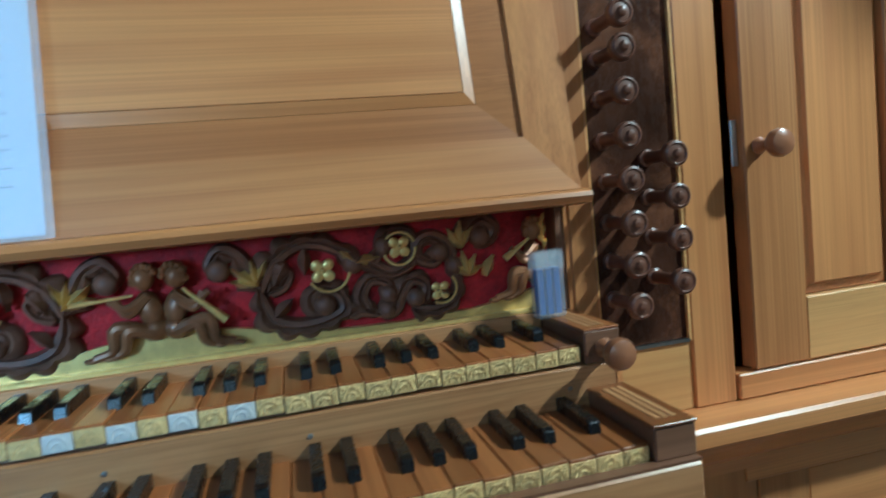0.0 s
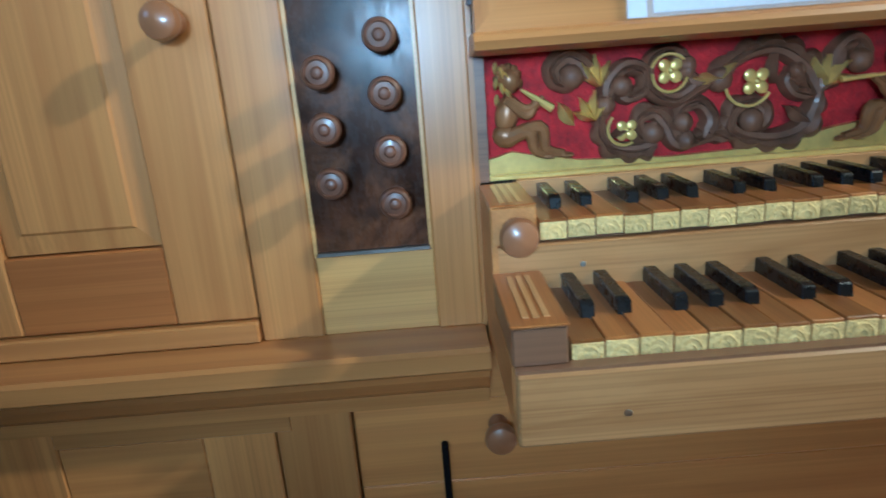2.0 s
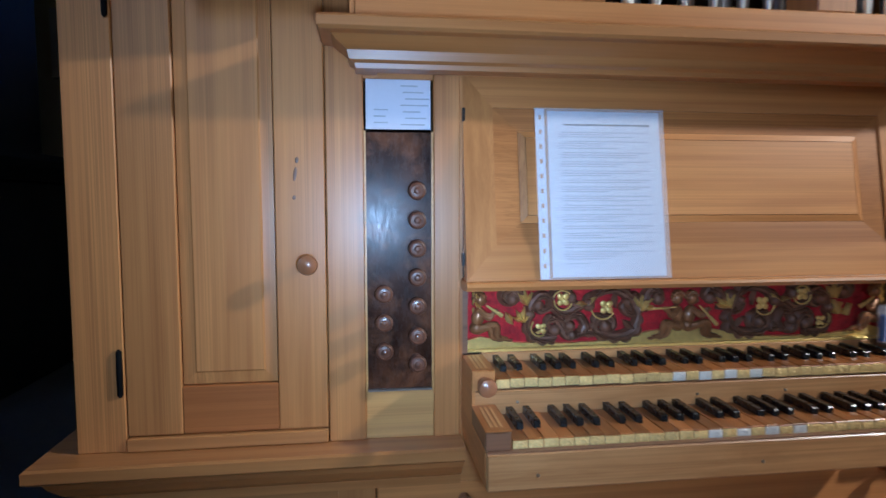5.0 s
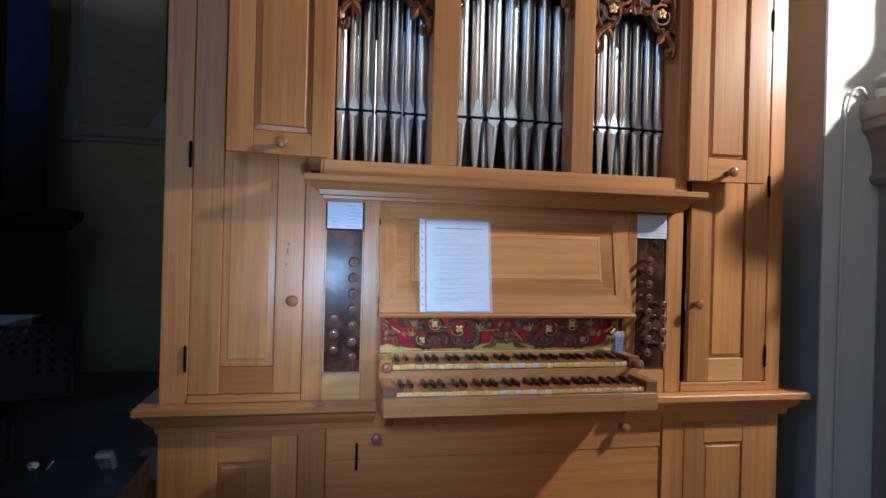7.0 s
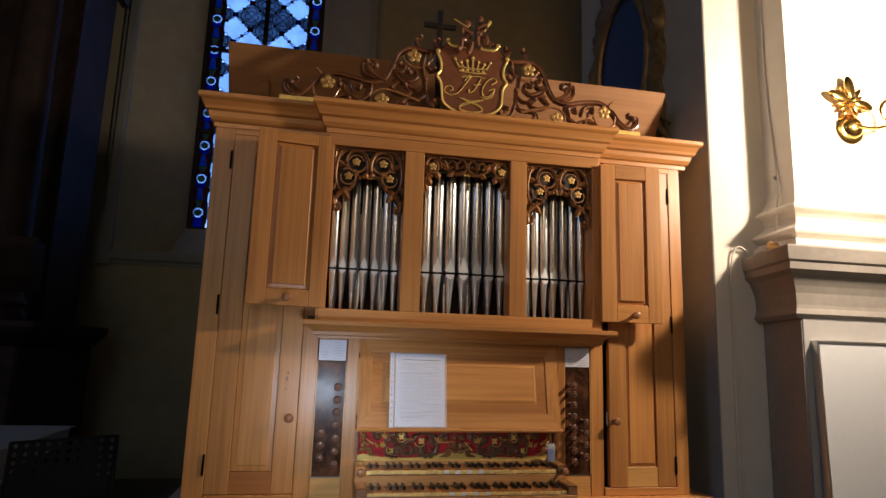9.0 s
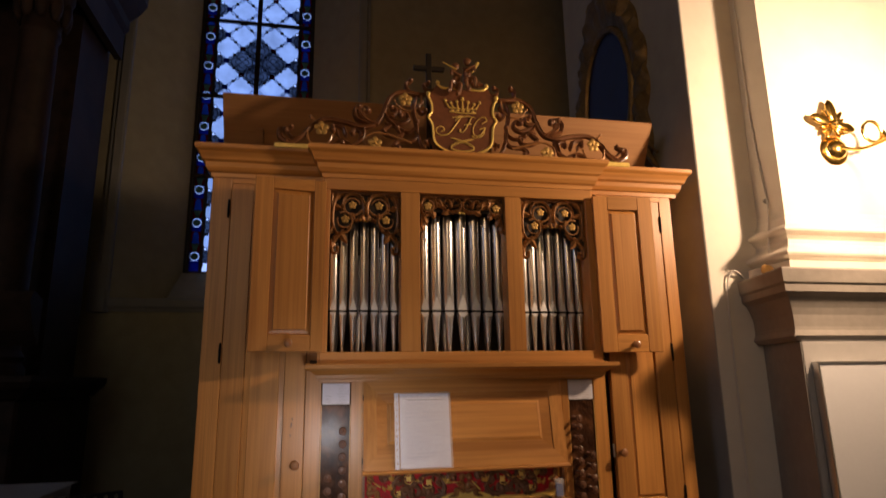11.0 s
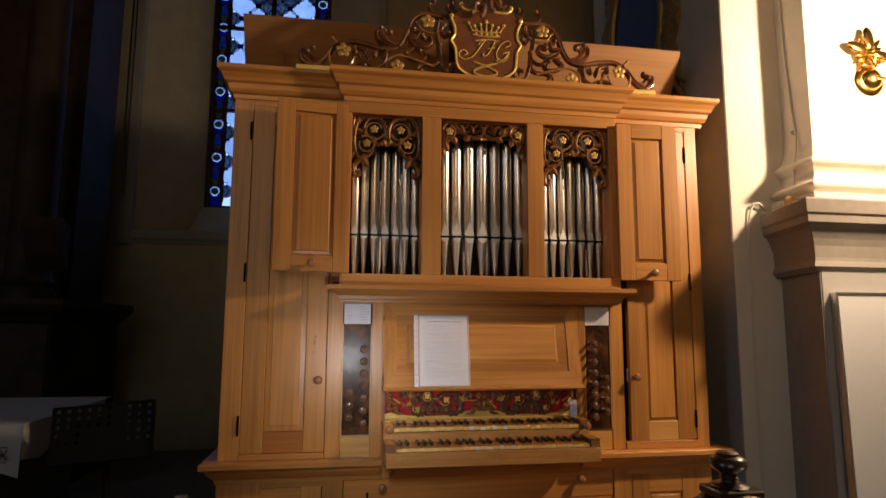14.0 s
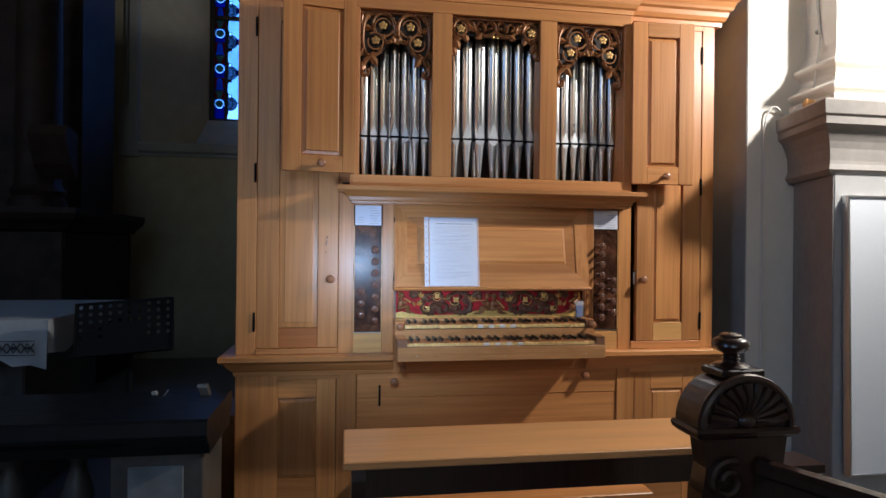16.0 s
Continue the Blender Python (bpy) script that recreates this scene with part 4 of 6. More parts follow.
# two music-making figures on top, plain rounded shapes
def crest_figure(x, head_z, lean_, s):
    bm = bmesh.new()
    y = KY - 0.03
    blob(bm, (x, y, head_z - 0.058), (0.02, 0.019, 0.034), (0, lean_, 0))
    blob(bm, (x + s * 0.003, y - 0.003, head_z - 0.092), (0.024, 0.021, 0.02))
    blob(bm, (x + s * 0.004, y - 0.004, head_z), (0.0175, 0.0175, 0.02))
    for q in range(9):
        a = q * 0.72
        blob(bm, (x + s * 0.004 + 0.013 * math.cos(a), y + 0.002, head_z + 0.009 + 0.01 * math.sin(a)), (0.0075, 0.012, 0.0075), (0, 0, 0), 8, 5)
    tube(bm, smooth_line([(x, y - 0.01, head_z - 0.092), (x + s * 0.03, y - 0.028, head_z - 0.088), (x + s * 0.036, y - 0.024, head_z - 0.125), (x + s * 0.05, y - 0.028, head_z - 0.132)], 4), 0.0095, 8)
    tube(bm, smooth_line([(x, y - 0.01, head_z - 0.095), (x - s * 0.012, y - 0.032, head_z - 0.1), (x - s * 0.004, y - 0.028, head_z - 0.14), (x + s * 0.008, y - 0.034, head_z - 0.15)], 4), 0.0095, 8)
    for d in (-1, 1):
        tube(bm, smooth_line([(x + d * 0.016, y - 0.005, head_z - 0.032), (x + d * 0.02 + s * 0.01, y - 0.026, head_z - 0.05), (x + s * 0.03, y - 0.03, head_z - 0.03)], 4), 0.0062, 8)
    return part("crest_figure", bm, carved_warm, crest, "small carved walnut figure", True)


crest_figure(-0.026, 2.796, 8, -1)
crest_figure(0.024, 2.826, -6, 1)
part("horn", tube(bmesh.new(), [(-0.096, KY - 0.055, 2.806), (-0.03, KY - 0.055, 2.772)], 0.0036, 7), gilt, crest, "", True)
part("horn", tube(bmesh.new(), [(0.073, KY - 0.055, 2.816), (0.044, KY - 0.055, 2.762)], lambda t: 0.0085 - 0.0055 * t, 7), gilt, crest, "", True)
for q in range(5):
    part("acanthus_leaf", leaf_shape(bmesh.new(), (0.055 + 0.008 * q, 2.7 + 0.003 * q), 0.05 - 0.006 * q, 0.009, 100 - 18 * q, KY - 0.02, 0.018), carved_warm, crest, "", True)

# slender vine scrolls on both sides: centre line, half width, the side that swells
VINES = (([(0.128, 2.689), (0.186, 2.655), (0.284, 2.659), (0.338, 2.623), (0.363, 2.557), (0.397, 2.496), (0.457, 2.477), (0.543, 2.494), (0.624, 2.5), (0.678, 2.468), (0.723, 2.411), (0.771, 2.384), (0.812, 2.405), (0.815, 2.44), (0.793, 2.437)], 0.0105, 1, 0.25),
         ([(0.138, 2.671), (0.169, 2.682), (0.178, 2.707), (0.157, 2.716)], 0.007, -1, 0.3),
         ([(0.206, 2.652), (0.249, 2.667), (0.262, 2.704), (0.24, 2.72)], 0.008, -1, 0.3),
         ([(0.213, 2.639), (0.227, 2.575), (0.211, 2.473), (0.228, 2.425), (0.293, 2.418), (0.315, 2.395), (0.297, 2.384)], 0.0085, 1, 0.3),
         ([(0.211, 2.464), (0.192, 2.398), (0.152, 2.374), (0.132, 2.397), (0.148, 2.434), (0.172, 2.421)], 0.0075, -1, 0.3),
         ([(0.359, 2.545), (0.325, 2.5), (0.261, 2.464), (0.225, 2.479), (0.212, 2.516)], 0.0085, 1, 0.5),
         ([(0.344, 2.527), (0.286, 2.502), (0.25, 2.523), (0.262, 2.555), (0.286, 2.543)], 0.0085, -1, 0.2),
         ([(0.353, 2.544), (0.317, 2.54), (0.307, 2.569), (0.33, 2.58)], 0.008, -1, 0.2),
         ([(0.327, 2.491), (0.365, 2.464), (0.336, 2.441), (0.292, 2.442), (0.277, 2.467), (0.302, 2.48)], 0.0085, 1, 0.25),
         ([(0.391, 2.488), (0.437, 2.505), (0.47, 2.54), (0.46, 2.571), (0.436, 2.555)], 0.0105, -1, 0.15),
         ([(0.43, 2.489), (0.485, 2.514), (0.495, 2.555), (0.475, 2.572)], 0.0085, -1, 0.2),
         ([(0.451, 2.472), (0.457, 2.42), (0.488, 2.393), (0.526, 2.374), (0.546, 2.391)], 0.0085, 1, 0.25),
         ([(0.503, 2.378), (0.562, 2.406), (0.611, 2.384), (0.642, 2.374)], 0.0085, 1, 0.4),
         ([(0.53, 2.423), (0.546, 2.464), (0.586, 2.477), (0.588, 2.449)], 0.0085, 1, 0.2),
         ([(0.473, 2.409), (0.465, 2.449), (0.497, 2.463), (0.503, 2.439)], 0.0085, 1, 0.2),
         ([(0.684, 2.468), (0.728, 2.412), (0.765, 2.406), (0.789, 2.44), (0.768, 2.454)], 0.0075, 1, 0.25),
         ([(0.18, 2.62), (0.205, 2.59), (0.19, 2.56), (0.172, 2.575)], 0.0075, 1, 0.2))
for s in (-1, 1):
    for c, wd, sd, tp in VINES:
        frond(crest, c, wd * 1.4, KY, s, sd, carved_warm, 0.026, False, "scroll", tp, 1.0)
    # thin gilded tendrils that carry the flowers
    for c in ([(0.19, 2.646), (0.199, 2.597), (0.241, 2.568), (0.286, 2.577), (0.317, 2.614)], [(0.237, 2.41), (0.336, 2.44), (0.398, 2.45), (0.441, 2.428), (0.45, 2.39), (0.432, 2.374)],
              [(0.703, 2.439), (0.691, 2.388), (0.648, 2.374), (0.611, 2.386), (0.593, 2.424)], [(0.669, 2.488), (0.688, 2.508)]):
        line = smooth_line([(s * x, KY - 0.016, z) for x, z in c], 8)
        bm = tube(bmesh.new(), line, lambda t: 0.0062 - 0.002 * t, 7)
        blob(bm, line[-1], (0.0085, 0.007, 0.0075), (0, 0, 0), 8, 5)
        part("tendril", bm, carved_gilt, crest, "", True)
    for (x, z, ln, w, ang) in ((0.452, 2.53, 0.04, 0.012, 60), (0.30, 2.545, 0.034, 0.01, 120), (0.29, 2.455, 0.034, 0.01, 70), (0.50, 2.44, 0.034, 0.01, 110), (0.575, 2.455, 0.034, 0.01, 250),
                               (0.155, 2.4, 0.03, 0.009, 60), (0.79, 2.4, 0.034, 0.011, 250), (0.53, 2.385, 0.03, 0.01, 210), (0.36, 2.5, 0.03, 0.009, 190)):
        part("acanthus_leaf", leaf_shape(bmesh.new(), (s * x, z), ln * 1.15, w * 1.3, ang if s > 0 else 180 - ang, KY - 0.002, 0.02), carved_warm, crest, "", True)
    for fx, fz in ((0.268, 2.617), (0.404, 2.394), (0.64, 2.449)):
        flower((s * fx, fz), 0.034, KY - 0.022, crest, carved_gold, 5, 20)


# carved shades over the pipes
def pipe_shade(x0, x1, tall):
    cx, w = (x0 + x1) / 2, (x1 - x0) / 2
    y = -0.022
    base = opart("pipe_shade", B(x0, x1, y + 0.004, y + 0.012, 2.168, 2.18), carved_warm, "carved walnut scroll shade with gilded flowers")
    arc = [(-1, 1.915), (-0.92, 1.91), (-0.75, 1.955), (-0.6, 1.992), (-0.38, 2.005), (-0.25, 2.05), (0, 2.065)] if tall else [(-1, 2.03), (-0.9, 2.045), (-0.8, 2.085), (-0.6, 2.105), (-0.3, 2.1), (0, 2.11)]
    arc = arc + [(-u, z) for u, z in arc[::-1][1:]]
    # added solid sheet: the darkness behind the open carving, put into its colour
    part("shade_board", prism(bmesh.new(), [(cx + u * w, z) for u, z in arc] + [(x1, 2.17), (x0, 2.17)], y + 0.004, y + 0.010), gap_shade, base, "added dark sheet for the gloom behind the scrolls")
    part("shade_frame", B(x0, x1, y - 0.012, y + 0.006, 2.172, 2.1795), carved_warm, base)
    for s in (-1, 1):
        def P(u, z):
            return (cx + s * u * w, z)
        if tall:
            curves = [([(0.06, 2.07), (0.05, 2.115), (0.16, 2.155), (0.36, 2.168), (0.56, 2.158), (0.66, 2.125), (0.64, 2.095)], 0.0115, 1),
                      ([(0.62, 2.165), (0.8, 2.158), (0.9, 2.12), (0.93, 2.06), (0.88, 2.01), (0.74, 1.985), (0.55, 1.995), (0.42, 2.025)], 0.0115, 1),
                      ([(0.56, 2.0), (0.7, 1.985), (0.84, 1.965), (0.93, 1.935), (0.9, 1.905), (0.8, 1.905), (0.78, 1.925)], 0.0135, 1),
                      ([(0.94, 2.165), (0.97, 2.12), (0.96, 2.08)], 0.008, 1),
                      ([(0.16, 2.06), (0.26, 2.05), (0.34, 2.06), (0.36, 2.075)], 0.009, -1)]
            rings = [(0.37, 2.112, 0.044, 200), (0.6, 2.046, 0.04, 60)]
            flowers = [(0.38, 2.115), (0.58, 2.05)]
            leaves = [(0.9, 2.02, 0.05, 300), (0.72, 2.165, 0.05, -35), (0.72, 1.99, 0.06, 235), (0.1, 2.075, 0.035, 255), (0.95, 1.96, 0.05, 265), (0.7, 2.1, 0.045, 20), (0.5, 2.075, 0.035, 200), (0.86, 2.16, 0.04, 10)]
            drops = [(0.06, 2.058), (0.14, 2.053), (0.0, 2.048)]
        else:
            curves = [([(0.0, 2.125), (0.1, 2.108), (0.26, 2.104), (0.42, 2.118), (0.53, 2.148), (0.63, 2.166)], 0.0105, 1),
                      ([(0.02, 2.12), (0.02, 2.15), (0.12, 2.166), (0.22, 2.152), (0.2, 2.132), (0.11, 2.135)], 0.0085, -1),
                      ([(0.24, 2.12), (0.27, 2.15), (0.37, 2.16), (0.42, 2.142), (0.36, 2.13)], 0.0085, -1),
                      ([(0.6, 2.12), (0.68, 2.16), (0.84, 2.166), (0.94, 2.14), (0.93, 2.1), (0.84, 2.086), (0.74, 2.095)], 0.0105, 1),
                      ([(0.84, 2.098), (0.92, 2.07), (0.93, 2.04), (0.985, 2.012)], 0.0135, -1)]
            rings = [(0.8, 2.124, 0.03, 100)]
            flowers = [(0.8, 2.124)]
            leaves = [(0.45, 2.12, 0.05, 70), (0.9, 2.08, 0.05, 250), (0.6, 2.14, 0.05, 200), (0.95, 2.05, 0.045, 260), (0.3, 2.11, 0.04, 330), (0.7, 2.105, 0.04, 250)]
            drops = [(0.0, 2.102), (0.05, 2.1)]
        for u, z, r, a0 in rings:
            line = spiral(0, 0, r, r * 0.72, a0, 0.9, 0, 22)
            part("ring_stem", tube(bmesh.new(), [(cx + s * (u * w + p[0]), y - 0.012 + p[1], z + p[2]) for p in line], lambda t: 0.0052 - 0.0022 * t, 6), carved_gilt, base, "", True)
        for c, wd, sd in curves:
            frond(base, [(P(u, z)[0], z) for u, z in c], wd, y, 1, s * sd, carved_gilt, 0.02)
        for u, z, ln, ang in leaves:
            part("acanthus_leaf", leaf_shape(bmesh.new(), P(u, z), ln * 0.95, 0.017, ang if s > 0 else 180 - ang, y, 0.02), carved_gilt, base, "", True)
        for u, z in flowers:
            flower(P(u, z), 0.0195, y - 0.018, base, carved_gold)
        for u, z in drops:
            part("bead", blob(bmesh.new(), (P(u, z)[0], y - 0.006, z), (0.006, 0.006, 0.006), (0, 0, 0), 8, 5), gilt, base, "", True)


pipe_shade(-0.592, -0.285, True)
pipe_shade(-0.2, 0.195, False)
pipe_shade(0.272, 0.59, True)

# stop jambs
STOP = [(0.012, 0.0), (0.0125, 0.006), (0.009, 0.008), (0.0085, 0.02), (0.011, 0.023), (0.0125, 0.027), (0.0175, 0.031), (0.0185, 0.036), (0.017, 0.0405), (0.014, 0.042),
        (0.0125, 0.0405), (0.007, 0.0412), (0.005, 0.0445), (0.001, 0.0455)]
for s in (-1, 1):
    x0, x1 = sorted((s * 0.607, s * 0.49)) if s < 0 else (0.474, 0.594)
    jamb = opart("stop_jamb", B(x0, x1, 0.006, 0.03, 0.806, 1.262, 0.001), burl, "dark glossy veneered stop panel")
    part("jamb_edge", box(box(bmesh.new(), x0 - 0.002, x0 + 0.0015, 0.001, 0.01, 0.803, 1.263), x1 - 0.0015, x1 + 0.002, 0.001, 0.01, 0.803, 1.263), pale_v, jamb)
    part("jamb_edge", B(x0, x1, 0.001, 0.01, 0.8025, 0.806), steel, jamb)
    inner = [1.159, 1.109, 1.06, 1.01, 0.96, 0.908, 0.859]
    outer = [0.982, 0.932, 0.882]
    reach, xa, xb = 1.0, 0.5195, 0.577
    if s > 0:
        inner, outer = [1.186, 1.15, 1.104, 1.056, 1.008, 0.96, 0.914, 0.868], [1.032, 0.985, 0.938, 0.889]
        reach, xa, xb = 1.5, 0.495, 0.551
    for xx, col in ((xa, inner), (xb, outer)):
        for z in col:
            k = reach
            stop = part("stop_knob", lathe(bmesh.new(), [(r * 0.83, h if h < 0.02 else h + 0.0455 * (k - 1)) for r, h in STOP], (s * xx, 0.006, z), (0, -1, 0), 20), knob_wood, jamb, "", True)
    card = opart("label_card", B(x0 + 0.002, x1 - 0.003, 0.001, 0.004, 1.266, 1.351), paper, "white handwritten stop list card")
    for k in range(7):
        a = x0 + 0.062 + 0.004 * (k % 3)
        part("text_line", B(a, a + 0.03 + 0.006 * ((k * 5) % 4), -0.0006, 0.0012, 1.341 - 0.011 * k - 0.0018, 1.341 - 0.011 * k), grey_ink, card)
    for k in range(3):
        part("text_line", B(x0 + 0.016, x0 + 0.04 - 0.004 * (k % 2), -0.0006, 0.0012, 1.30 - 0.011 * k - 0.0018, 1.30 - 0.011 * k), grey_ink, card)

# recess behind the keys
opart("key_cheek", B(-0.442, -0.436, 0.0, 0.06, 0.70, 1.37), pine_v)
opart("key_cheek", B(0.436, 0.442, 0.0, 0.06, 0.70, 1.37), pine_v)
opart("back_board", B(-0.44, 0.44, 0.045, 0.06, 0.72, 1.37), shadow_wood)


# music desk, leaning back: built upright in its own plane and then tilted
TILT_M = Matrix.Translation((0, -0.05, 1.004)) @ Matrix.Rotation(radians(-9.5), 4, "X") @ Matrix.Translation((0, 0.05, -1.004))


def dpart(name, bm, mats, parent, label="", smooth=False):
    bm.transform(TILT_M)
    return part(name, bm, mats, parent, label, smooth)


def mitred(x0, x1, z0, z1, w0, w1, yf0, yf1, yb):
    """Four mitred frame members whose face slopes from yf0 at the outside to yf1 at the inside."""
    O = [(x0, z0), (x1, z0), (x1, z1), (x0, z1)]
    I = [(x0 + w0, z0 + w1), (x1 - w0, z0 + w1), (x1 - w0, z1 - w1), (x0 + w0, z1 - w1)]
    out = []
    for i in range(4):
        j = (i + 1) % 4
        bm = bmesh.new()
        f = [bm.verts.new((O[i][0], yf0, O[i][1])), bm.verts.new((O[j][0], yf0, O[j][1])), bm.verts.new((I[j][0], yf1, I[j][1])), bm.verts.new((I[i][0], yf1, I[i][1]))]
        b = [bm.verts.new((v.co.x, yb, v.co.z)) for v in f]
        bm.faces.new(f)
        bm.faces.new(b[::-1])
        for q in range(4):
            bm.faces.new((f[q], b[q], b[(q + 1) % 4], f[(q + 1) % 4]))
        out.append((bm, i % 2 == 0))
    return out


desk = dpart("music_desk", B(-0.43, 0.43, -0.03, -0.022, 1.006, 1.372), pine_h, organ, "sloping panelled pine music desk")
for bm, level in mitred(-0.4365, 0.4365, 1.004, 1.374, 0.055, 0.062, -0.05, -0.045, -0.022):
    dpart("desk_frame", bm, pine_h if level else pine_v, desk)
for bm, level in mitred(-0.381, 0.381, 1.066, 1.312, 0.045, 0.04, -0.0415, -0.0385, -0.024):
    dpart("desk_panel", bm, pine_dark, desk, "darker sunk strip")
for bm, level in mitred(-0.3355, 0.3355, 1.1065, 1.2715, 0.012, 0.012, -0.0385, -0.043, -0.026):
    dpart("desk_moulding", bm, pine_h if level else pine_v, desk)
dpart("desk_panel", B(-0.3225, 0.3225, -0.043, -0.026, 1.1195, 1.2585), pine_h, desk)
part("desk_ledge", prism(bmesh.new(), [(-0.068, 1.0005), (-0.07, 0.996), (-0.066, 0.989), (-0.03, 0.986), (0.02, 0.986), (0.02, 1.0035), (-0.064, 1.0035)], -0.4395, 0.4395, "x"), pine_h, desk, "narrow pine book ledge")
for z in (1.04, 1.29):
    part("hinge", B(-0.4405, -0.4365, -0.028, -0.018, z - 0.011, z + 0.011), iron, desk, "small nickel hinge")

# carved velvet panel under the desk
VY = 0.03
velvet_panel = opart("velvet_panel", B(-0.426, 0.426, VY, VY + 0.012, 0.866, 0.988), velvet, "red velvet panel with carved walnut scrolls and gilding")
for a, b in ((-0.436, -0.426), (0.426, 0.436)):
    part("panel_edge", B(a, b, VY - 0.028, VY + 0.012, 0.866, 0.99), walnut_h, velvet_panel)
part("gilt_strip", B(-0.426, 0.426, VY - 0.022, VY + 0.001, 0.8655, 0.8705, 0.001), gilt, velvet_panel)
hill = [(-0.426, 0.8705), (-0.426, 0.885), (-0.40, 0.892), (-0.375, 0.886), (-0.33, 0.8785), (-0.24, 0.8745), (-0.14, 0.877), (-0.07, 0.892), (0.0, 0.9), (0.07, 0.892),
        (0.14, 0.877), (0.24, 0.8745), (0.33, 0.8785), (0.375, 0.886), (0.40, 0.892), (0.426, 0.885), (0.426, 0.8705)]
part("gilt_hill", prism(bmesh.new(), hill, VY - 0.01, VY + 0.001), gilt, velvet_panel, "gilded carved mounds")
FRONDS = (([(0.092, 0.929), (0.082, 0.952), (0.071, 0.969), (0.057, 0.975), (0.047, 0.965), (0.053, 0.955)], 0.0085, 1, True),
          ([(0.092, 0.925), (0.098, 0.946), (0.114, 0.963), (0.136, 0.974), (0.16, 0.972), (0.182, 0.96), (0.192, 0.947)], 0.0085, 1, True),
          ([(0.092, 0.929), (0.096, 0.906), (0.107, 0.891), (0.13, 0.884), (0.158, 0.887), (0.178, 0.897), (0.176, 0.914), (0.16, 0.923), (0.146, 0.916), (0.147, 0.904), (0.158, 0.905)], 0.0085, -1, True),
          ([(0.191, 0.95), (0.213, 0.943), (0.232, 0.932), (0.252, 0.937), (0.263, 0.953), (0.257, 0.973), (0.238, 0.977), (0.226, 0.963)], 0.0068, -1, False),
          ([(0.182, 0.889), (0.196, 0.893), (0.212, 0.889), (0.225, 0.89)], 0.007, 1, True),
          ([(0.206, 0.891), (0.198, 0.908), (0.209, 0.925), (0.227, 0.921), (0.228, 0.908)], 0.0072, 1, False),
          ([(0.212, 0.887), (0.233, 0.89), (0.243, 0.907), (0.256, 0.92), (0.271, 0.914), (0.269, 0.9), (0.258, 0.9)], 0.0078, 1, True),
          ([(0.254, 0.888), (0.275, 0.883), (0.3, 0.889), (0.31, 0.909), (0.306, 0.931)], 0.0072, -1, True),
          ([(0.305, 0.931), (0.3, 0.953), (0.284, 0.966), (0.267, 0.961), (0.266, 0.944), (0.281, 0.937), (0.29, 0.948)], 0.0075, 1, False),
          ([(0.316, 0.955), (0.327, 0.972), (0.343, 0.98), (0.357, 0.969), (0.351, 0.956), (0.339, 0.961)], 0.0085, 1, False),
          ([(0.1, 0.925), (0.116, 0.93), (0.124, 0.942), (0.116, 0.95)], 0.006, 1, True),
          ([(0.214, 0.945), (0.226, 0.958)], 0.006, 1, False))


def relief_figure(x, d, head, s):
    """A seated figure that faces d along x: plain rounded shapes."""
    bm = bmesh.new()
    y = VY - 0.012
    hx, hz = x - d * 0.003, head
    blob(bm, (x - d * 0.006, y, hz - 0.032), (0.0125, 0.011, 0.02), (0, d * 14, 0))
    blob(bm, (x - d * 0.008, y, hz - 0.053), (0.0145, 0.012, 0.0125))
    blob(bm, (hx, y - 0.004, hz), (0.0112, 0.011, 0.013), (0, 0, 0), 14, 9)
    blob(bm, (hx + d * 0.009, y - 0.006, hz - 0.003), (0.004, 0.005, 0.005), (0, 0, 0), 8, 5)
    for q in range(12):
        a = radians(20 + 160 * (q % 6) / 5)
        blob(bm, (hx - d * 0.002 + 0.01 * math.cos(a), y - 0.002 - 0.006 * (q // 6), hz + 0.002 + 0.0105 * math.sin(a)), (0.0042, 0.005, 0.0042), (0, 0, 0), 8, 5)
    for k, (kx, kz, fx) in enumerate(((0.024, -0.046, 0.03), (0.013, -0.05, 0.012))):
        leg = smooth_line([(x - d * 0.008, y - 0.004, hz - 0.056), (x + d * kx, y - 0.012, hz + kz), (x + d * (kx + 0.006), y - 0.009, hz - 0.068), (x + d * (fx + 0.018), y - 0.008, hz - 0.074)], 5)
        tube(bm, leg, lambda t: 0.0082 - 0.0042 * t, 9)
        blob(bm, (x + d * (fx + 0.021), y - 0.009, hz - 0.0755), (0.007, 0.005, 0.003), (0, 0, 0), 8, 5)
    for q in (0, 1):
        tube(bm, smooth_line([(x - d * 0.006, y - 0.006, hz - 0.018), (x + d * 0.012, y - 0.014, hz - 0.034 + 0.006 * q), (x + d * (0.022 + 0.006 * q), y - 0.014, hz - 0.018)], 4), lambda t: 0.0056 - 0.002 * t, 8)
    return part("relief_figure", bm, carved_gilt, velvet_panel, "small carved walnut figure", True)


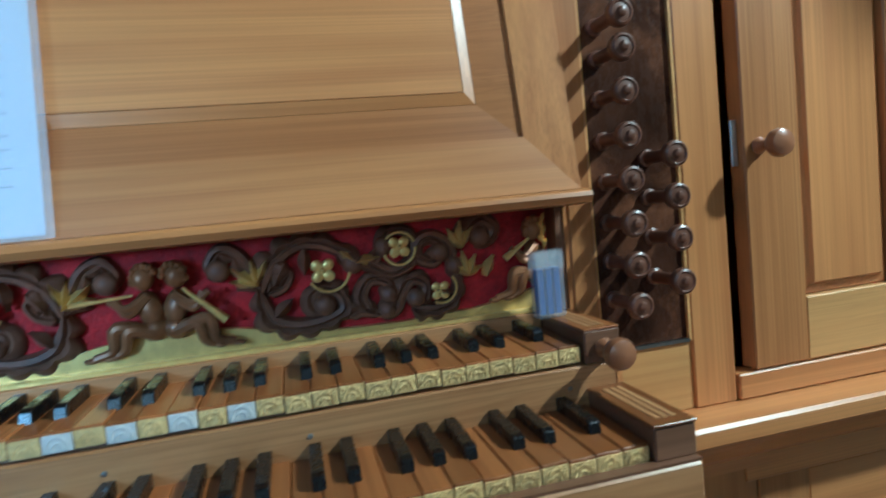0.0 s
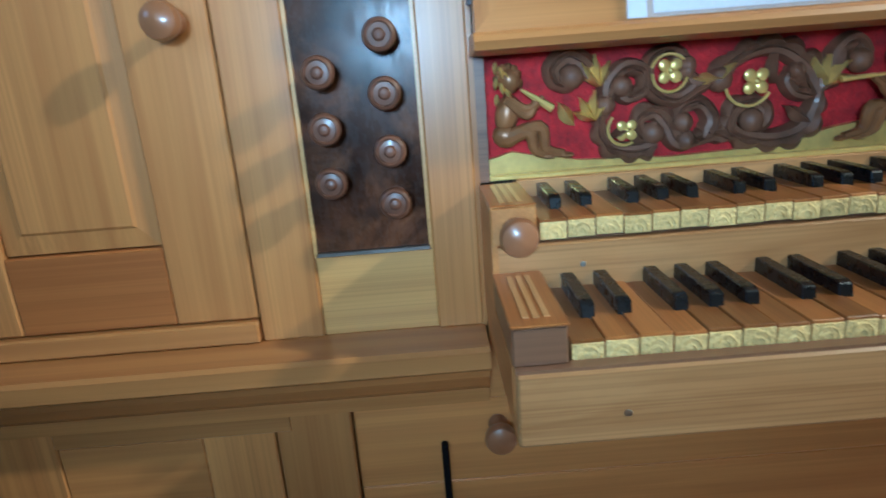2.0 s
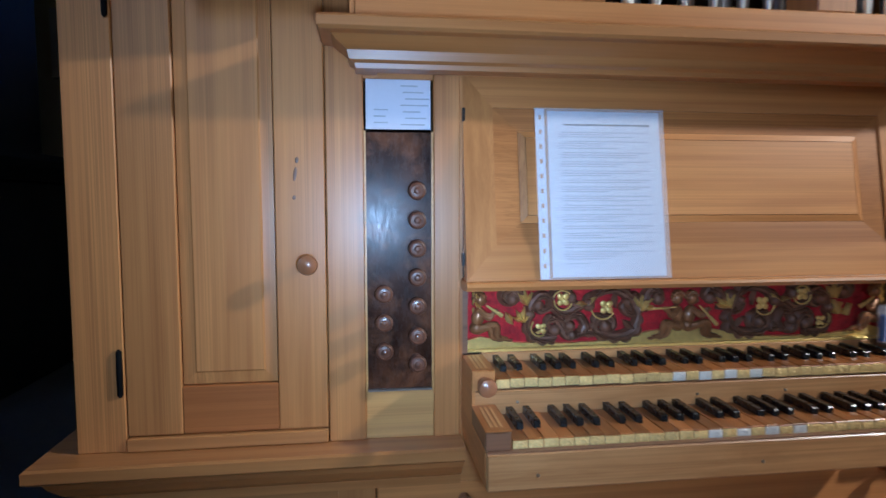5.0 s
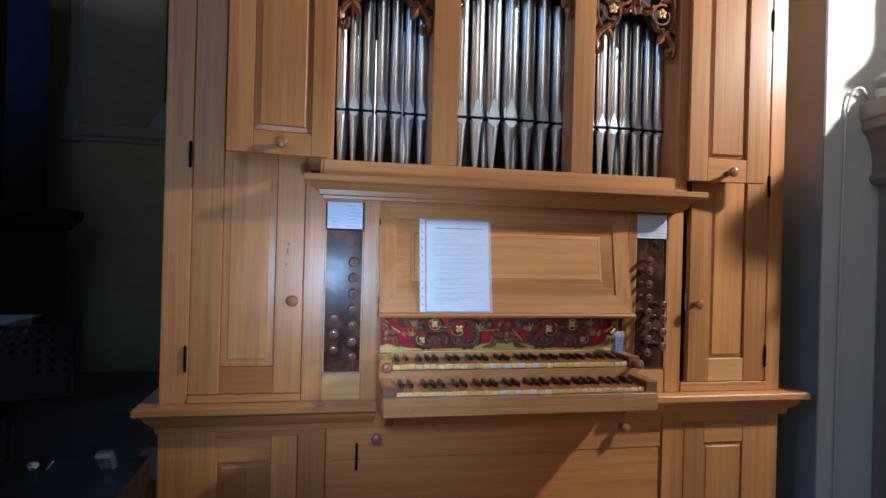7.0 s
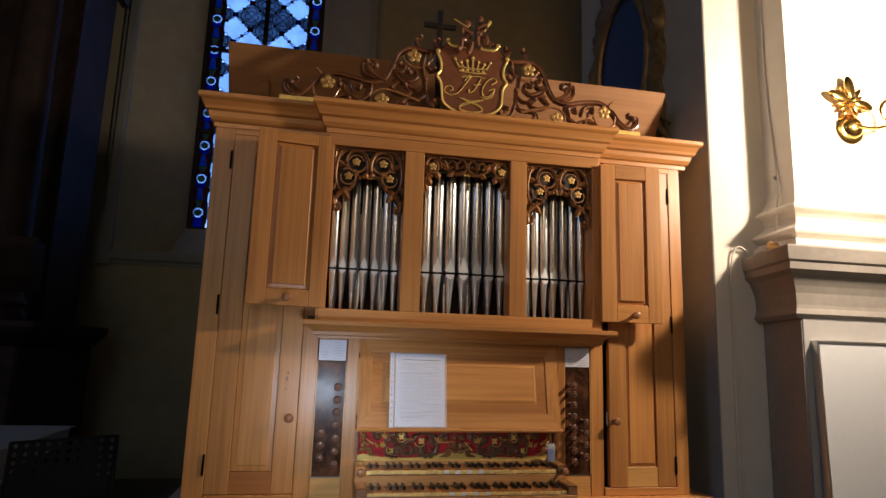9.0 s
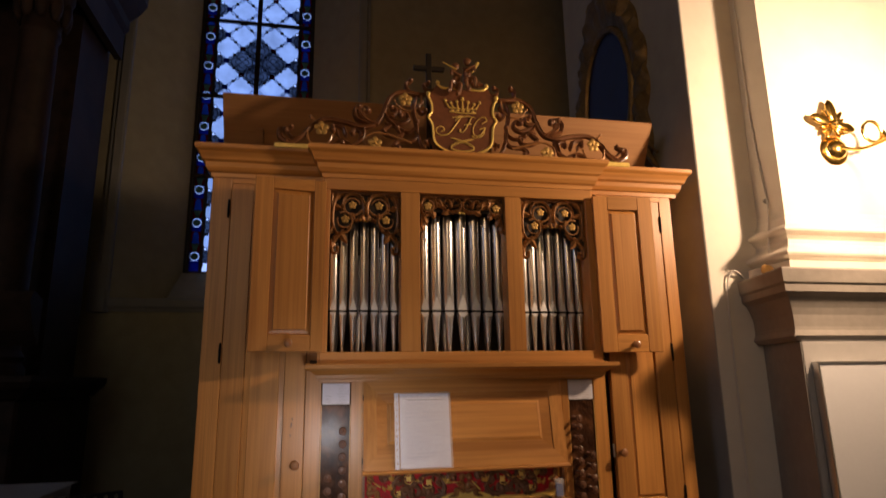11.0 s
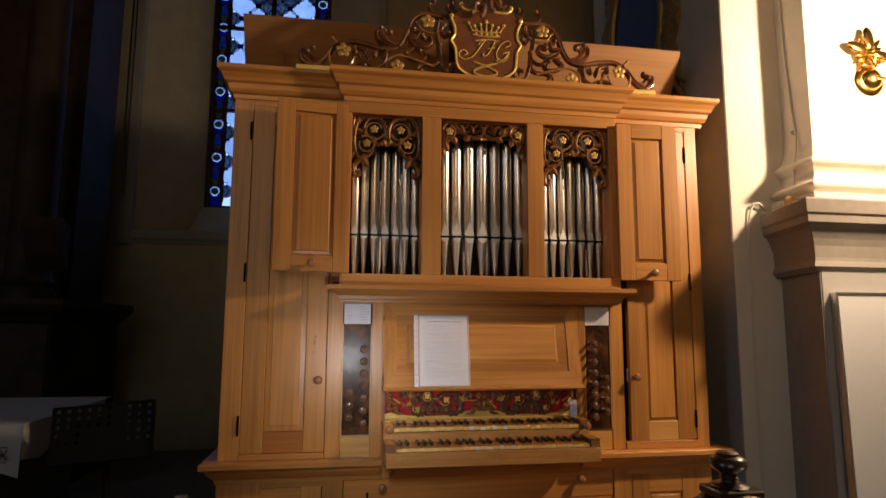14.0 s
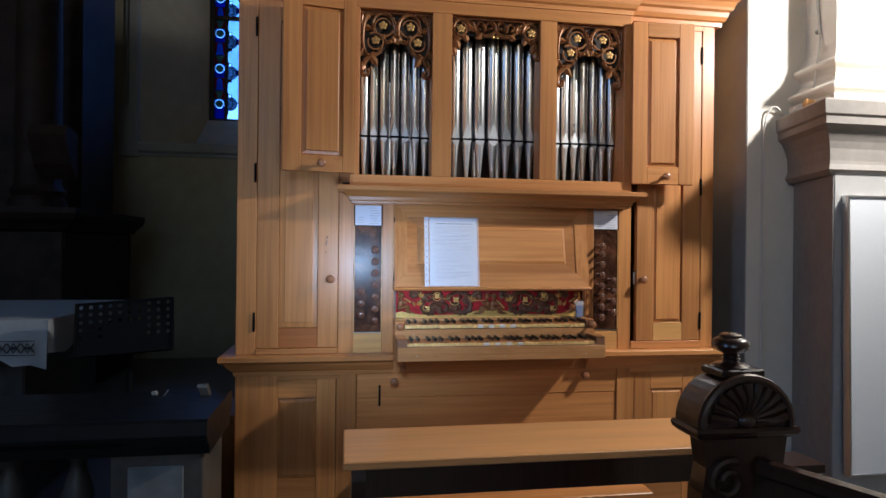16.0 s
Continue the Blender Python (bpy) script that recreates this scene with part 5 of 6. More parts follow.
for s in (-1, 1):
    for pts, w, side, lobed in FRONDS:
        frond(velvet_panel, pts, w * 1.65, VY, s, side, carved, 0.017, lobed, "acanthus_scroll", 0.4, 0.9)
    for (x, z, ln, w, ang, m) in ((0.091, 0.935, 0.03, 0.0055, 140, gilt), (0.091, 0.935, 0.026, 0.005, 165, gilt), (0.091, 0.935, 0.026, 0.005, 100, gilt), (0.091, 0.94, 0.022, 0.005, 62, gilt),
                                  (0.195, 0.948, 0.024, 0.005, 5, gilt), (0.195, 0.948, 0.02, 0.004, 140, gilt),
                                  (0.319, 0.918, 0.026, 0.005, 95, gilt), (0.319, 0.918, 0.024, 0.0045, 60, gilt), (0.319, 0.918, 0.024, 0.0045, 130, gilt), (0.319, 0.918, 0.02, 0.004, 25, gilt),
                                  (0.314, 0.95, 0.028, 0.005, 85, gilt), (0.314, 0.95, 0.026, 0.0045, 55, gilt), (0.314, 0.95, 0.024, 0.0045, 118, gilt), (0.34, 0.915, 0.024, 0.006, 60, gilt),
                                  (0.12, 0.955, 0.026, 0.006, 240, carved), (0.142, 0.968, 0.026, 0.006, 265, carved), (0.105, 0.9, 0.024, 0.006, 40, carved), (0.3, 0.9, 0.022, 0.005, 160, carved)):
        part("acanthus_leaf", leaf_shape(bmesh.new(), (s * x, z), ln * 1.1, w * 1.35, ang if s > 0 else 180 - ang, VY - 0.004, 0.02), m, velvet_panel, "", True)
    for fx, fz, r in ((0.159, 0.943, 0.0155), (0.244, 0.959, 0.0145), (0.286, 0.905, 0.0125)):
        flower((s * fx, fz), r, VY - 0.014, velvet_panel, gilt, 4, 45)
    for cx, cz, r0, a0, tn in ((0.244, 0.957, 0.0185, 20, 0.95), (0.165, 0.942, 0.023, 10, -0.45), (0.288, 0.908, 0.0175, 240, 0.45)):
        line = spiral(cx, cz, r0, r0 * 0.95, a0, tn, VY - 0.014, 20)
        part("gilt_ring", tube(bmesh.new(), [(s * p[0], p[1], p[2]) for p in line], 0.0017, 6), gilt, velvet_panel, "", True)
    relief_figure(s * 0.398, -s, 0.962, s)
    for q in range(7):
        part("gilt_lock", leaf_shape(bmesh.new(), (s * (0.414 - 0.004 * (q % 3)), 0.98 - 0.005 * q), 0.012, 0.003, 260 + 20 * (q % 3), VY - 0.02, 0.008), gilt, velvet_panel, "", True)
    part("flute", tube(bmesh.new(), [(s * 0.392, VY - 0.028, 0.953), (s * 0.362, VY - 0.027, 0.933)], lambda t: 0.0016 + 0.003 * t, 7), gilt, velvet_panel, "", True)
relief_figure(-0.021, -1, 0.957, 1)
relief_figure(0.016, 1, 0.956, 1)
part("flute", tube(bmesh.new(), [(-0.026, VY - 0.03, 0.942), (-0.082, VY - 0.028, 0.939)], lambda t: 0.0014 + 0.0016 * t, 7), gilt, velvet_panel, "", True)
part("flute", tube(bmesh.new(), [(0.02, VY - 0.03, 0.944), (0.058, VY - 0.028, 0.906)], lambda t: 0.0014 + 0.003 * t, 7), gilt, velvet_panel, "", True)

# manuals: 56 keys each, C to g
PITCH = 0.024
KX = -0.396
SHARP = (0, 1, 3, 4, 5)


def key_mesh(name, w, y0, y1, z0, z1, mats, bev):
    bm = bmesh.new()
    box(bm, 0.0004, w - 0.0004, y0 + 0.001, y1, z0, z1, bev)
    if len(mats) > 1:
        box(bm, 0.0006, w - 0.0006, y0, y0 + 0.002, z0 + 0.0005, z1 - 0.0025, 0.0004, 1)
        for rad in (0.0085, 0.0045):
            tube(bm, [(w / 2 + rad * math.cos(math.pi * k / 8), y0 - 0.0002, z0 + 0.0028 + rad * 1.25 * math.sin(math.pi * k / 8)) for k in range(9)], 0.0009, 5, 1.0, 1)
    me = bpy.data.meshes.new(name)
    bmesh.ops.recalc_face_normals(bm, faces=bm.faces)
    bm.to_mesh(me)
    bm.free()
    for m in mats:
        me.materials.append(m)
    return me


def manual(front, back, top, label):
    bed = opart("keyboard", B(-0.398, 0.398, front + 0.01, back, top - 0.03, top - 0.02), walnut_h, label)
    inv = place(bed).inverted()
    nat = key_mesh("natural_key", PITCH, front, back, top - 0.018, top, [natural_wood, embossed], 0.0008)
    mended = key_mesh("natural_key", PITCH, front, back, top - 0.018, top, [natural_wood, bone], 0.0008)
    bm = bmesh.new()
    sh = [(front + 0.038, top - 0.004), (front + 0.041, top + 0.0095), (front + 0.046, top + 0.0115), (back, top + 0.0125), (back, top - 0.004)]
    prism(bm, sh, -0.0055, 0.0055, "x")
    bmesh.ops.bevel(bm, geom=[e for e in bm.edges], offset=0.0009, segments=1, affect="EDGES")
    bmesh.ops.recalc_face_normals(bm, faces=bm.faces)
    shm = bpy.data.meshes.new("sharp_key")
    bm.to_mesh(shm)
    bm.free()
    shm.materials.append(ebony)
    for k in range(33):
        ob = new("natural_key", mended if k in (13, 15, 17, 19) else nat)
        ob.parent = bed
        ob.matrix_basis = inv @ Matrix.Translation((KX + k * PITCH, 0, (0.0006 * ((k * 7) % 3) - 0.0006)))
        if k % 7 in SHARP and k < 32:
            shift = {0: -0.002, 1: 0.002, 3: -0.003, 4: 0.0, 5: 0.003}[k % 7]
            ob = new("sharp_key", shm)
            ob.parent = bed
            ob.matrix_basis = inv @ Matrix.Translation((KX + (k + 1) * PITCH + shift, 0, 0))
    return bed


upper = manual(-0.1, 0.006, 0.849, "upper manual with plum-wood naturals and gilt fronts")
lower = manual(-0.212, -0.088, 0.789, "lower manual with plum-wood naturals and gilt fronts")
opart("name_rail", B(-0.4, 0.4, 0.004, 0.03, 0.842, 0.8655, 0.001), oak_slip)
riser = opart("key_riser", B(-0.436, 0.436, -0.103, -0.089, 0.772, 0.828, 0.0015), oak_slip, "pale wooden rail between the manuals")
for x in (-0.36, -0.04, 0.127, 0.38):
    part("screw", lathe(bmesh.new(), [(0.0026, 0.0), (0.0022, 0.0007), (0.0006, 0.0009)], (x, -0.103, 0.808), (0, -1, 0), 10), steel, riser)
slip = opart("key_slip", B(-0.4365, 0.4365, -0.226, -0.212, 0.716, 0.772, 0.002), oak_slip, "streaked pale wooden key slip")
opart("slip_cap", B(-0.4365, 0.4365, -0.224, -0.212, 0.772, 0.7745), walnut_h)
for x in (-0.36, 0.0, 0.35):
    part("screw", lathe(bmesh.new(), [(0.0028, 0.0), (0.0024, 0.0007), (0.0006, 0.0009)], (x, -0.226, 0.738), (0, -1, 0), 10), steel, slip)
opart("key_bottom", B(-0.4365, 0.4365, -0.212, 0.03, 0.716, 0.735), pine_h)
knob(-0.40, -0.09, 0.692, slip, knob_pear, 0.8, (0, 0, -1))
for s in (-1, 1):
    a, b = sorted((s * 0.4375, s * 0.3985))
    opart("key_side", prism(bmesh.new(), [(-0.212, 0.735), (-0.212, 0.773), (-0.104, 0.773), (-0.104, 0.83), (0.03, 0.83), (0.03, 0.735)], s * 0.4375, s * 0.432, "x"), pine_d)
    # lower cheek with its inlaid top, upper cheek with its knob
    cheek = opart("key_block", B(a, b, -0.217, -0.103, 0.774, 0.803, 0.0015), walnut_h, "walnut key block with an inlaid top")
    part("block_cap", B(a - 0.001, b + 0.001, -0.2185, -0.103, 0.803, 0.8055, 0.0008), natural_wood, cheek)
    for q in range(3):
        xx = a + 0.0095 + q * 0.0075
        part("inlay", B(xx, xx + 0.0045, -0.205, -0.115, 0.8052, 0.8062), inlay_wood, cheek)
    cheek = opart("key_block", B(a, b, -0.104, 0.0, 0.829, 0.8625, 0.0015), walnut_h if s > 0 else pine_d, "upper key block with a turned knob")
    part("block_cap", B(a, b, -0.104, 0.0, 0.8626, 0.8645, 0.0006), natural_wood, cheek)
    for q in range(3):
        xx = a + 0.0095 + q * 0.0075
        part("inlay", B(xx, xx + 0.004, -0.095, -0.01, 0.8643, 0.8651), inlay_wood, cheek)
    knob(s * 0.418, -0.104, 0.8445, cheek, knob_pear, 0.92)

# printed sheet in a punched sleeve on the desk
PX0, PX1, PZ0, PZ1 = -0.2845, -0.0745, 1.0085, 1.3055
sleeve = thing("printed_sheet", (-0.18, -0.055, 1.004), "white printed sheet in a clear punched sleeve on the desk", "paper")


def leaf_part(name, bm, mats, parent, label=""):
    bm.transform(TILT_M)
    return part(name, bm, mats, parent, label)


page = leaf_part("page", B(PX0, PX1, -0.0525, -0.0515, PZ0, PZ1), paper, sleeve, "white printed page")
strip = bmesh.new()
box(strip, PX0 - 0.022, PX0 - 0.006, -0.0532, -0.0522, PZ0 - 0.003, PZ1 + 0.004)
band = leaf_part("punched_strip", strip, paper, sleeve, "white punched edge strip")
for k in range(11):
    z = PZ0 + 0.02 + k * 0.0265
    leaf_part("punch_hole", B(PX0 - 0.0165, PX0 - 0.0115, -0.0536, -0.0531, z - 0.004, z + 0.004), pine_h, band)
leaf_part("clear_film", B(PX0 - 0.024, PX1 + 0.008, -0.0546, -0.0541, PZ0 - 0.004, PZ1 + 0.005), clear_plastic, sleeve, "glossy clear plastic film")
leaf_part("text_line", B(PX0 + 0.03, PX1 - 0.02, -0.0532, -0.0524, 1.2795, 1.2825), ink, page, "dark heading line")
z = 1.268
k = 0
random.seed(4)
while z > 1.045:
    for q in range(random.choice((2, 3, 3, 4))):
        if z <= 1.045:
            break
        x1 = PX1 - 0.022 if q == 0 else PX0 + random.uniform(0.09, 0.186)
        leaf_part("text_line", B(PX0 + (0.02 if q else 0.024), x1, -0.053, -0.0524, z - 0.0014, z), grey_ink, page)
        z -= 0.0041
    z -= 0.0042
leaf_part("text_line", B(PX0 + 0.024, PX0 + 0.105, -0.053, -0.0524, 1.0395, 1.041), grey_ink, page)
leaf_part("text_line", B(PX0 + 0.024, PX0 + 0.068, -0.053, -0.0524, 1.031, 1.0326), grey_ink, page)

# small clear box on the upper key block
bx = thing("plastic_case", (0.40, -0.02, 0.8655), "small clear plastic case with blue contents on the key block", "box")
body = part("case_body", B(0.381, 0.415, -0.035, -0.018, 0.8655, 0.937, 0.002), clear_plastic, bx, "clear plastic case")
part("lid", B(0.380, 0.416, -0.036, -0.017, 0.918, 0.94, 0.002), clear_plastic, bx, "clear plastic lid")
for q in range(3):
    part("blue_stick", B(0.3845 + q * 0.0095, 0.392 + q * 0.0095, -0.0325, -0.0205, 0.869, 0.921, 0.001), blue_plastic, bx, "blue plastic refill")

# ---- organ bench ----
bench = thing("organ_bench", (0, -0.72, 0), "long pale pine organ bench on a dark frame", "bench")
BZ = 0.555
part("seat", B(-0.645, 0.645, -0.885, -0.56, BZ - 0.024, BZ, 0.003), bench_wood, bench, "pale varnished pine seat board")
part("apron", B(-0.585, 0.585, -0.862, -0.835, BZ - 0.115, BZ - 0.025, 0.003), pew_wood, bench, "dark stained front rail")
part("apron", B(-0.585, 0.585, -0.61, -0.585, BZ - 0.115, BZ - 0.025, 0.003), pew_wood, bench)
for s in (-1, 1):
    o = [(-0.868, BZ - 0.025), (-0.875, BZ - 0.06), (-0.85, BZ - 0.1), (-0.83, BZ - 0.2), (-0.845, 0.1), (-0.885, 0.04), (-0.885, 0.0), (-0.56, 0.0), (-0.56, 0.04), (-0.6, 0.1), (-0.615, BZ - 0.2), (-0.595, BZ - 0.1), (-0.57, BZ - 0.06), (-0.577, BZ - 0.025)]
    x = s * 0.6
    part("side_board", prism(bmesh.new(), o, x - 0.02, x + 0.02, "x"), pew_wood, bench, "shaped dark side board")
part("foot_rail", B(-0.58, 0.58, -0.74, -0.70, 0.12, 0.18, 0.004), pew_wood, bench)

# ---- carved pew end near the camera ----
pew = thing("church_pew", (0.285, -1.28, 0), "dark polished carved oak pew end with a turned finial", "pew")
PXc, PY0, PY1 = 0.292, -1.33, -1.275
o = [(PXc - 0.11, 0.0), (PXc + 0.11, 0.0), (PXc + 0.11, 0.6), (PXc + 0.1, 0.66), (PXc + 0.11, 0.73), (PXc - 0.11, 0.73), (PXc - 0.1, 0.66), (PXc - 0.11, 0.6)]
part("end_panel", prism(bmesh.new(), o, PY0, PY1), pew_wood, pew)
arch = [(PXc + 0.121 * math.cos(math.pi * k / 20), 0.752 + 0.12 * math.sin(math.pi * k / 20)) for k in range(21)]
part("arched_head", prism(bmesh.new(), arch, PY0, PY1 + 0.045), pew_wood, pew, "half-round carved head")
rimline = [(PXc + 0.115 * math.cos(math.pi * k / 20), PY0 - 0.004, 0.755 + 0.113 * math.sin(math.pi * k / 20)) for k in range(21)]
part("arch_moulding", tube(bmesh.new(), rimline, 0.011, 8), pew_wood, pew, "", True)
bm = bmesh.new()
moulding(bm, [(PXc - 0.118, PY1 + 0.045), (PXc - 0.118, PY0), (PXc + 0.118, PY0), (PXc + 0.118, PY1 + 0.045)],
         [(-0.02, 0.725), (0.0, 0.725), (0.012, 0.735), (0.016, 0.745), (0.012, 0.753), (-0.02, 0.753)])
part("cap_moulding", bm, pew_wood, pew)
for k in range(11):
    a = math.pi * (k + 0.5) / 11
    part("shell_rib", tube(bmesh.new(), [(PXc + 0.02 * math.cos(a), PY0 - 0.003, 0.765 + 0.018 * math.sin(a)), (PXc + 0.06 * math.cos(a), PY0 - 0.013, 0.765 + 0.062 * math.sin(a)),
                                         (PXc + 0.097 * math.cos(a), PY0 - 0.004, 0.765 + 0.09 * math.sin(a))], lambda t: 0.005 + 0.009 * t, 7), pew_wood, pew, "", True)
part("shell_boss", blob(bmesh.new(), (PXc, PY0 - 0.004, 0.768), (0.026, 0.014, 0.018)), pew_wood, pew, "", True)
part("finial_base", B(PXc - 0.056, PXc + 0.056, PY0 + 0.006, PY1 + 0.042, 0.866, 0.886, 0.004), pew_wood, pew)
part("finial", lathe(bmesh.new(), [(0.042, 0.884), (0.044, 0.889), (0.036, 0.894), (0.02, 0.898), (0.017, 0.902), (0.022, 0.906), (0.017, 0.91), (0.02, 0.914), (0.016, 0.917), (0.027, 0.922), (0.039, 0.929),
                                   (0.044, 0.938), (0.042, 0.948), (0.034, 0.955), (0.026, 0.958), (0.026, 0.963), (0.018, 0.9675), (0.004, 0.969)], (PXc - 0.004, -1.277, 0), (0, 0, 1), 24), pew_wood, pew, "turned dark finial", True)
for k, zz in enumerate((0.63, 0.5)):
    part("carved_scroll", tube(bmesh.new(), spiral(PXc - 0.05 + 0.06 * k, zz, 0.05, 0.015, 60, 1.3, PY0 - 0.004), 0.011, 8), pew_wood, pew, "", True)
part("top_rail", tube(bmesh.new(), [(PXc + 0.04, PY0 + 0.0, 0.655), (PXc + 0.28, PY0 - 0.55, 0.655), (PXc + 0.62, PY0 - 1.3, 0.655)], 0.026, 10), pew_wood, pew, "rounded dark top rail")
o = [(PXc + 0.02, PY0), (PXc + 0.60, PY0 - 1.3), (PXc + 0.66, PY0 - 1.27), (PXc + 0.07, PY0)]
part("back_panel", prism(bmesh.new(), o, 0.08, 0.64, "z"), pew_wood, pew)
part("book_rest", prism(bmesh.new(), [(PXc + 0.17, -1.05), (PXc + 0.46, -1.05), (PXc + 0.46, -0.93), (PXc + 0.17, -0.93)], 0.52, 0.545, "z"), pew_wood, pew)
part("book_rest_leg", B(PXc + 0.25, PXc + 0.3, -1.0, -0.95, 0.0, 0.52), pew_wood, pew)

# ---- music stand ----
stand = thing("music_stand", (-1.545, 0.13, 0), "black perforated orchestra music stand in the dark chancel", "music stand")
SX0, SX1, SZ0, SZ1 = -2.06, -1.56, 0.61, 0.885
lean = Matrix.Translation((-1.558, 0.1, 0.825)) @ Matrix.Rotation(radians(-4.4), 4, "Y") @ Matrix.Rotation(radians(-14), 4, "X") @ Matrix.Diagonal((0.765, 0.9, 0.8, 1)) @ Matrix.Translation((1.81, -0.78, -0.7475))
bm = bmesh.new()
COLS, ROWS, RAD = 10, 7, 0.0105
cw, rh = (SX1 - SX0) / COLS, (SZ1 - SZ0) / ROWS


def square_edge(a, w, h):
    """The point of a w by h cell's edge in the direction a from its middle."""
    k = min(w / 2 / max(1e-6, abs(math.cos(a))), h / 2 / max(1e-6, abs(math.sin(a))))
    return k * math.cos(a), k * math.sin(a)


for j in range(ROWS):
    for i in range(COLS):
        mx, mz = SX0 + (i + 0.5) * cw, SZ0 + (j + 0.5) * rh
        hole = j >= 2 and not (3 <= i <= 6 and j < 4)
        corner = math.atan2(rh, cw)
        angles = sorted([k * math.pi / 8 for k in range(16)] + [corner, math.pi - corner, math.pi + corner, 2 * math.pi - corner])
        n = len(angles)
        for y in (0.779, 0.781):
            out = [bm.verts.new((mx + square_edge(a, cw, rh)[0], y, mz + square_edge(a, cw, rh)[1])) for a in angles]
            if not hole:
                bm.faces.new(out)
                continue
            inn = [bm.verts.new((mx + RAD * math.cos(a), y, mz + RAD * math.sin(a))) for a in angles]
            for k in range(n):
                bm.faces.new((inn[k], inn[(k + 1) % n], out[(k + 1) % n], out[k]))
bmesh.ops.remove_doubles(bm, verts=bm.verts[:], dist=0.0003)
bm.transform(lean)
part("desk_plate", bm, black, stand, "black perforated metal plate")
bm = bmesh.new()
box(bm, SX0 - 0.005, SX1 + 0.005, 0.72, 0.785, SZ0 - 0.006, SZ0)
box(bm, SX0 - 0.004, SX0 + 0.003, 0.772, 0.788, SZ0, SZ1)
box(bm, SX1 - 0.003, SX1 + 0.004, 0.772, 0.788, SZ0, SZ1)
box(bm, SX0, SX1, 0.772, 0.788, SZ1 - 0.003, SZ1 + 0.004)
bm.transform(lean)
part("lip", bm, black, stand)
part("pole", tube(bmesh.new(), [(-1.545, 0.13, 0.0), (-1.545, 0.13, 0.5)], 0.016, 12), black, stand, "", True)
part("pole", tube(bmesh.new(), [(-1.545, 0.13, 0.5), (-1.545, 0.13, 0.8)], 0.011, 12), black, stand, "", True)
for k in range(3):
    a = radians(90 + 120 * k)
    part("foot", tube(bmesh.new(), [(-1.545, 0.13, 0.14), (-1.545 + 0.2 * math.cos(a), 0.13 + 0.2 * math.sin(a), 0.01)], 0.01, 8), black, stand, "", True)

# ---- altar table with its cloth ----
table = thing("altar_table", (-2.6, 0.75, 0), "grey marble altar table in the dark chancel", "altar")
part("block", B(-3.99, -2.06, 0.35, 1.15, 0.0, 0.8, 0.01), marble_mottled, table)
part("slab", B(-4.09, -1.95, 0.25, 1.25, 0.8, 0.84, 0.008), marble_grey, table)
part("panel", B(-2.79, -2.29, 0.33, 0.35, 0.12, 0.7, 0.004), marble_mottled, table)
linen = thing("altar_cloth", (-2.6, 0.75, 0.84), "white linen altar cloth with a lace border", "cloth")
bm = bmesh.new()
NX = 34
rows_ = []
drop = [(0.27, 0.845), (0.235, 0.842), (0.225, 0.79), (0.222, 0.74), (0.22, 0.67)]
prof = [(1.24, 0.846)] + drop
for i in range(NX + 1):
    x = -4.09 + 2.18 * i / NX
    dip = 0.035 * max(0.0, (i - NX + 5) / 5.0) - 0.014 * abs(math.sin(i * 1.57))
    fold = 0.012 * math.sin(i * 1.3) + 0.008 * math.sin(i * 2.9)
    rows_.append([bm.verts.new((x, y + fold * max(0, (0.846 - z) / 0.18), z - (0.006 * math.sin(i * 0.8) + dip) * (z < 0.7))) for y, z in prof])
for a, b in zip(rows_, rows_[1:]):
    for j in range(len(prof) - 1):
        bm.faces.new((a[j], b[j], b[j + 1], a[j + 1]))
side = [[bm.verts.new((-1.91 + (0.846 - z) * 0.12 * math.sin(q * 1.7), 0.225 + q * 0.13, z if z > 0.75 else z - 0.03 * math.sin(q * 1.1) + 0.012 * q)) for q in range(8)] for z in (0.845, 0.81, 0.76, 0.70)]
for a, b in zip(side, side[1:]):
    for j in range(7):
        bm.faces.new((a[j], a[j + 1], b[j + 1], b[j]))
bmesh.ops.solidify(bm, geom=bm.faces[:], thickness=0.003)
part("linen", bm, cloth, linen, "white linen", True)
bm = bmesh.new()
for i in range(30):
    x = -3.56 + i * 0.0545
    for d in (-1, 1):
        tube(bm, [(x - 0.025, 0.206, 0.725 + d * 0.02), (x, 0.204, 0.725 - d * 0.02), (x + 0.025, 0.206, 0.725 + d * 0.02)], 0.0032, 4)
    tube(bm, [(x - 0.006, 0.204, 0.725), (x + 0.006, 0.204, 0.725)], 0.006, 5)
    tube(bm, [(x - 0.027, 0.206, 0.695), (x + 0.027, 0.206, 0.695)], 0.0018, 4)
    tube(bm, [(x - 0.027, 0.206, 0.755), (x + 0.027, 0.206, 0.755)], 0.0018, 4)
part("lace_border", bm, ink, linen, "openwork lace pattern")

# ---- communion rail ----
crail = thing("communion_rail", (-2.6, -0.33, 0), "dark polished stone communion rail with balusters", "altar rail")
bm = bmesh.new()
prism(bm, [(-0.55, 0.535), (-0.555, 0.55), (-0.55, 0.592), (-0.54, 0.6), (-0.12, 0.6), (-0.11, 0.592), (-0.105, 0.55), (-0.11, 0.535), (-0.14, 0.51), (-0.155, 0.475), (-0.505, 0.475), (-0.52, 0.51)], -4.6, -1.085, "x")
part("coping", bm, rail_black, crail, "black polished stone coping")
part("plinth", B(-4.6, -1.1, -0.5, -0.16, 0.0, 0.1, 0.006), rail_black, crail)
pier = part("end_pier", B(-1.40, -1.11, -0.49, -0.17, 0.1, 0.475, 0.004), marble_mottled, crail, "marbled end pier")
part("pier_panel", B(-1.345, -1.17, -0.497, -0.489, 0.13, 0.435, 0.003), marble_grey, pier, "pale grey stone inset")
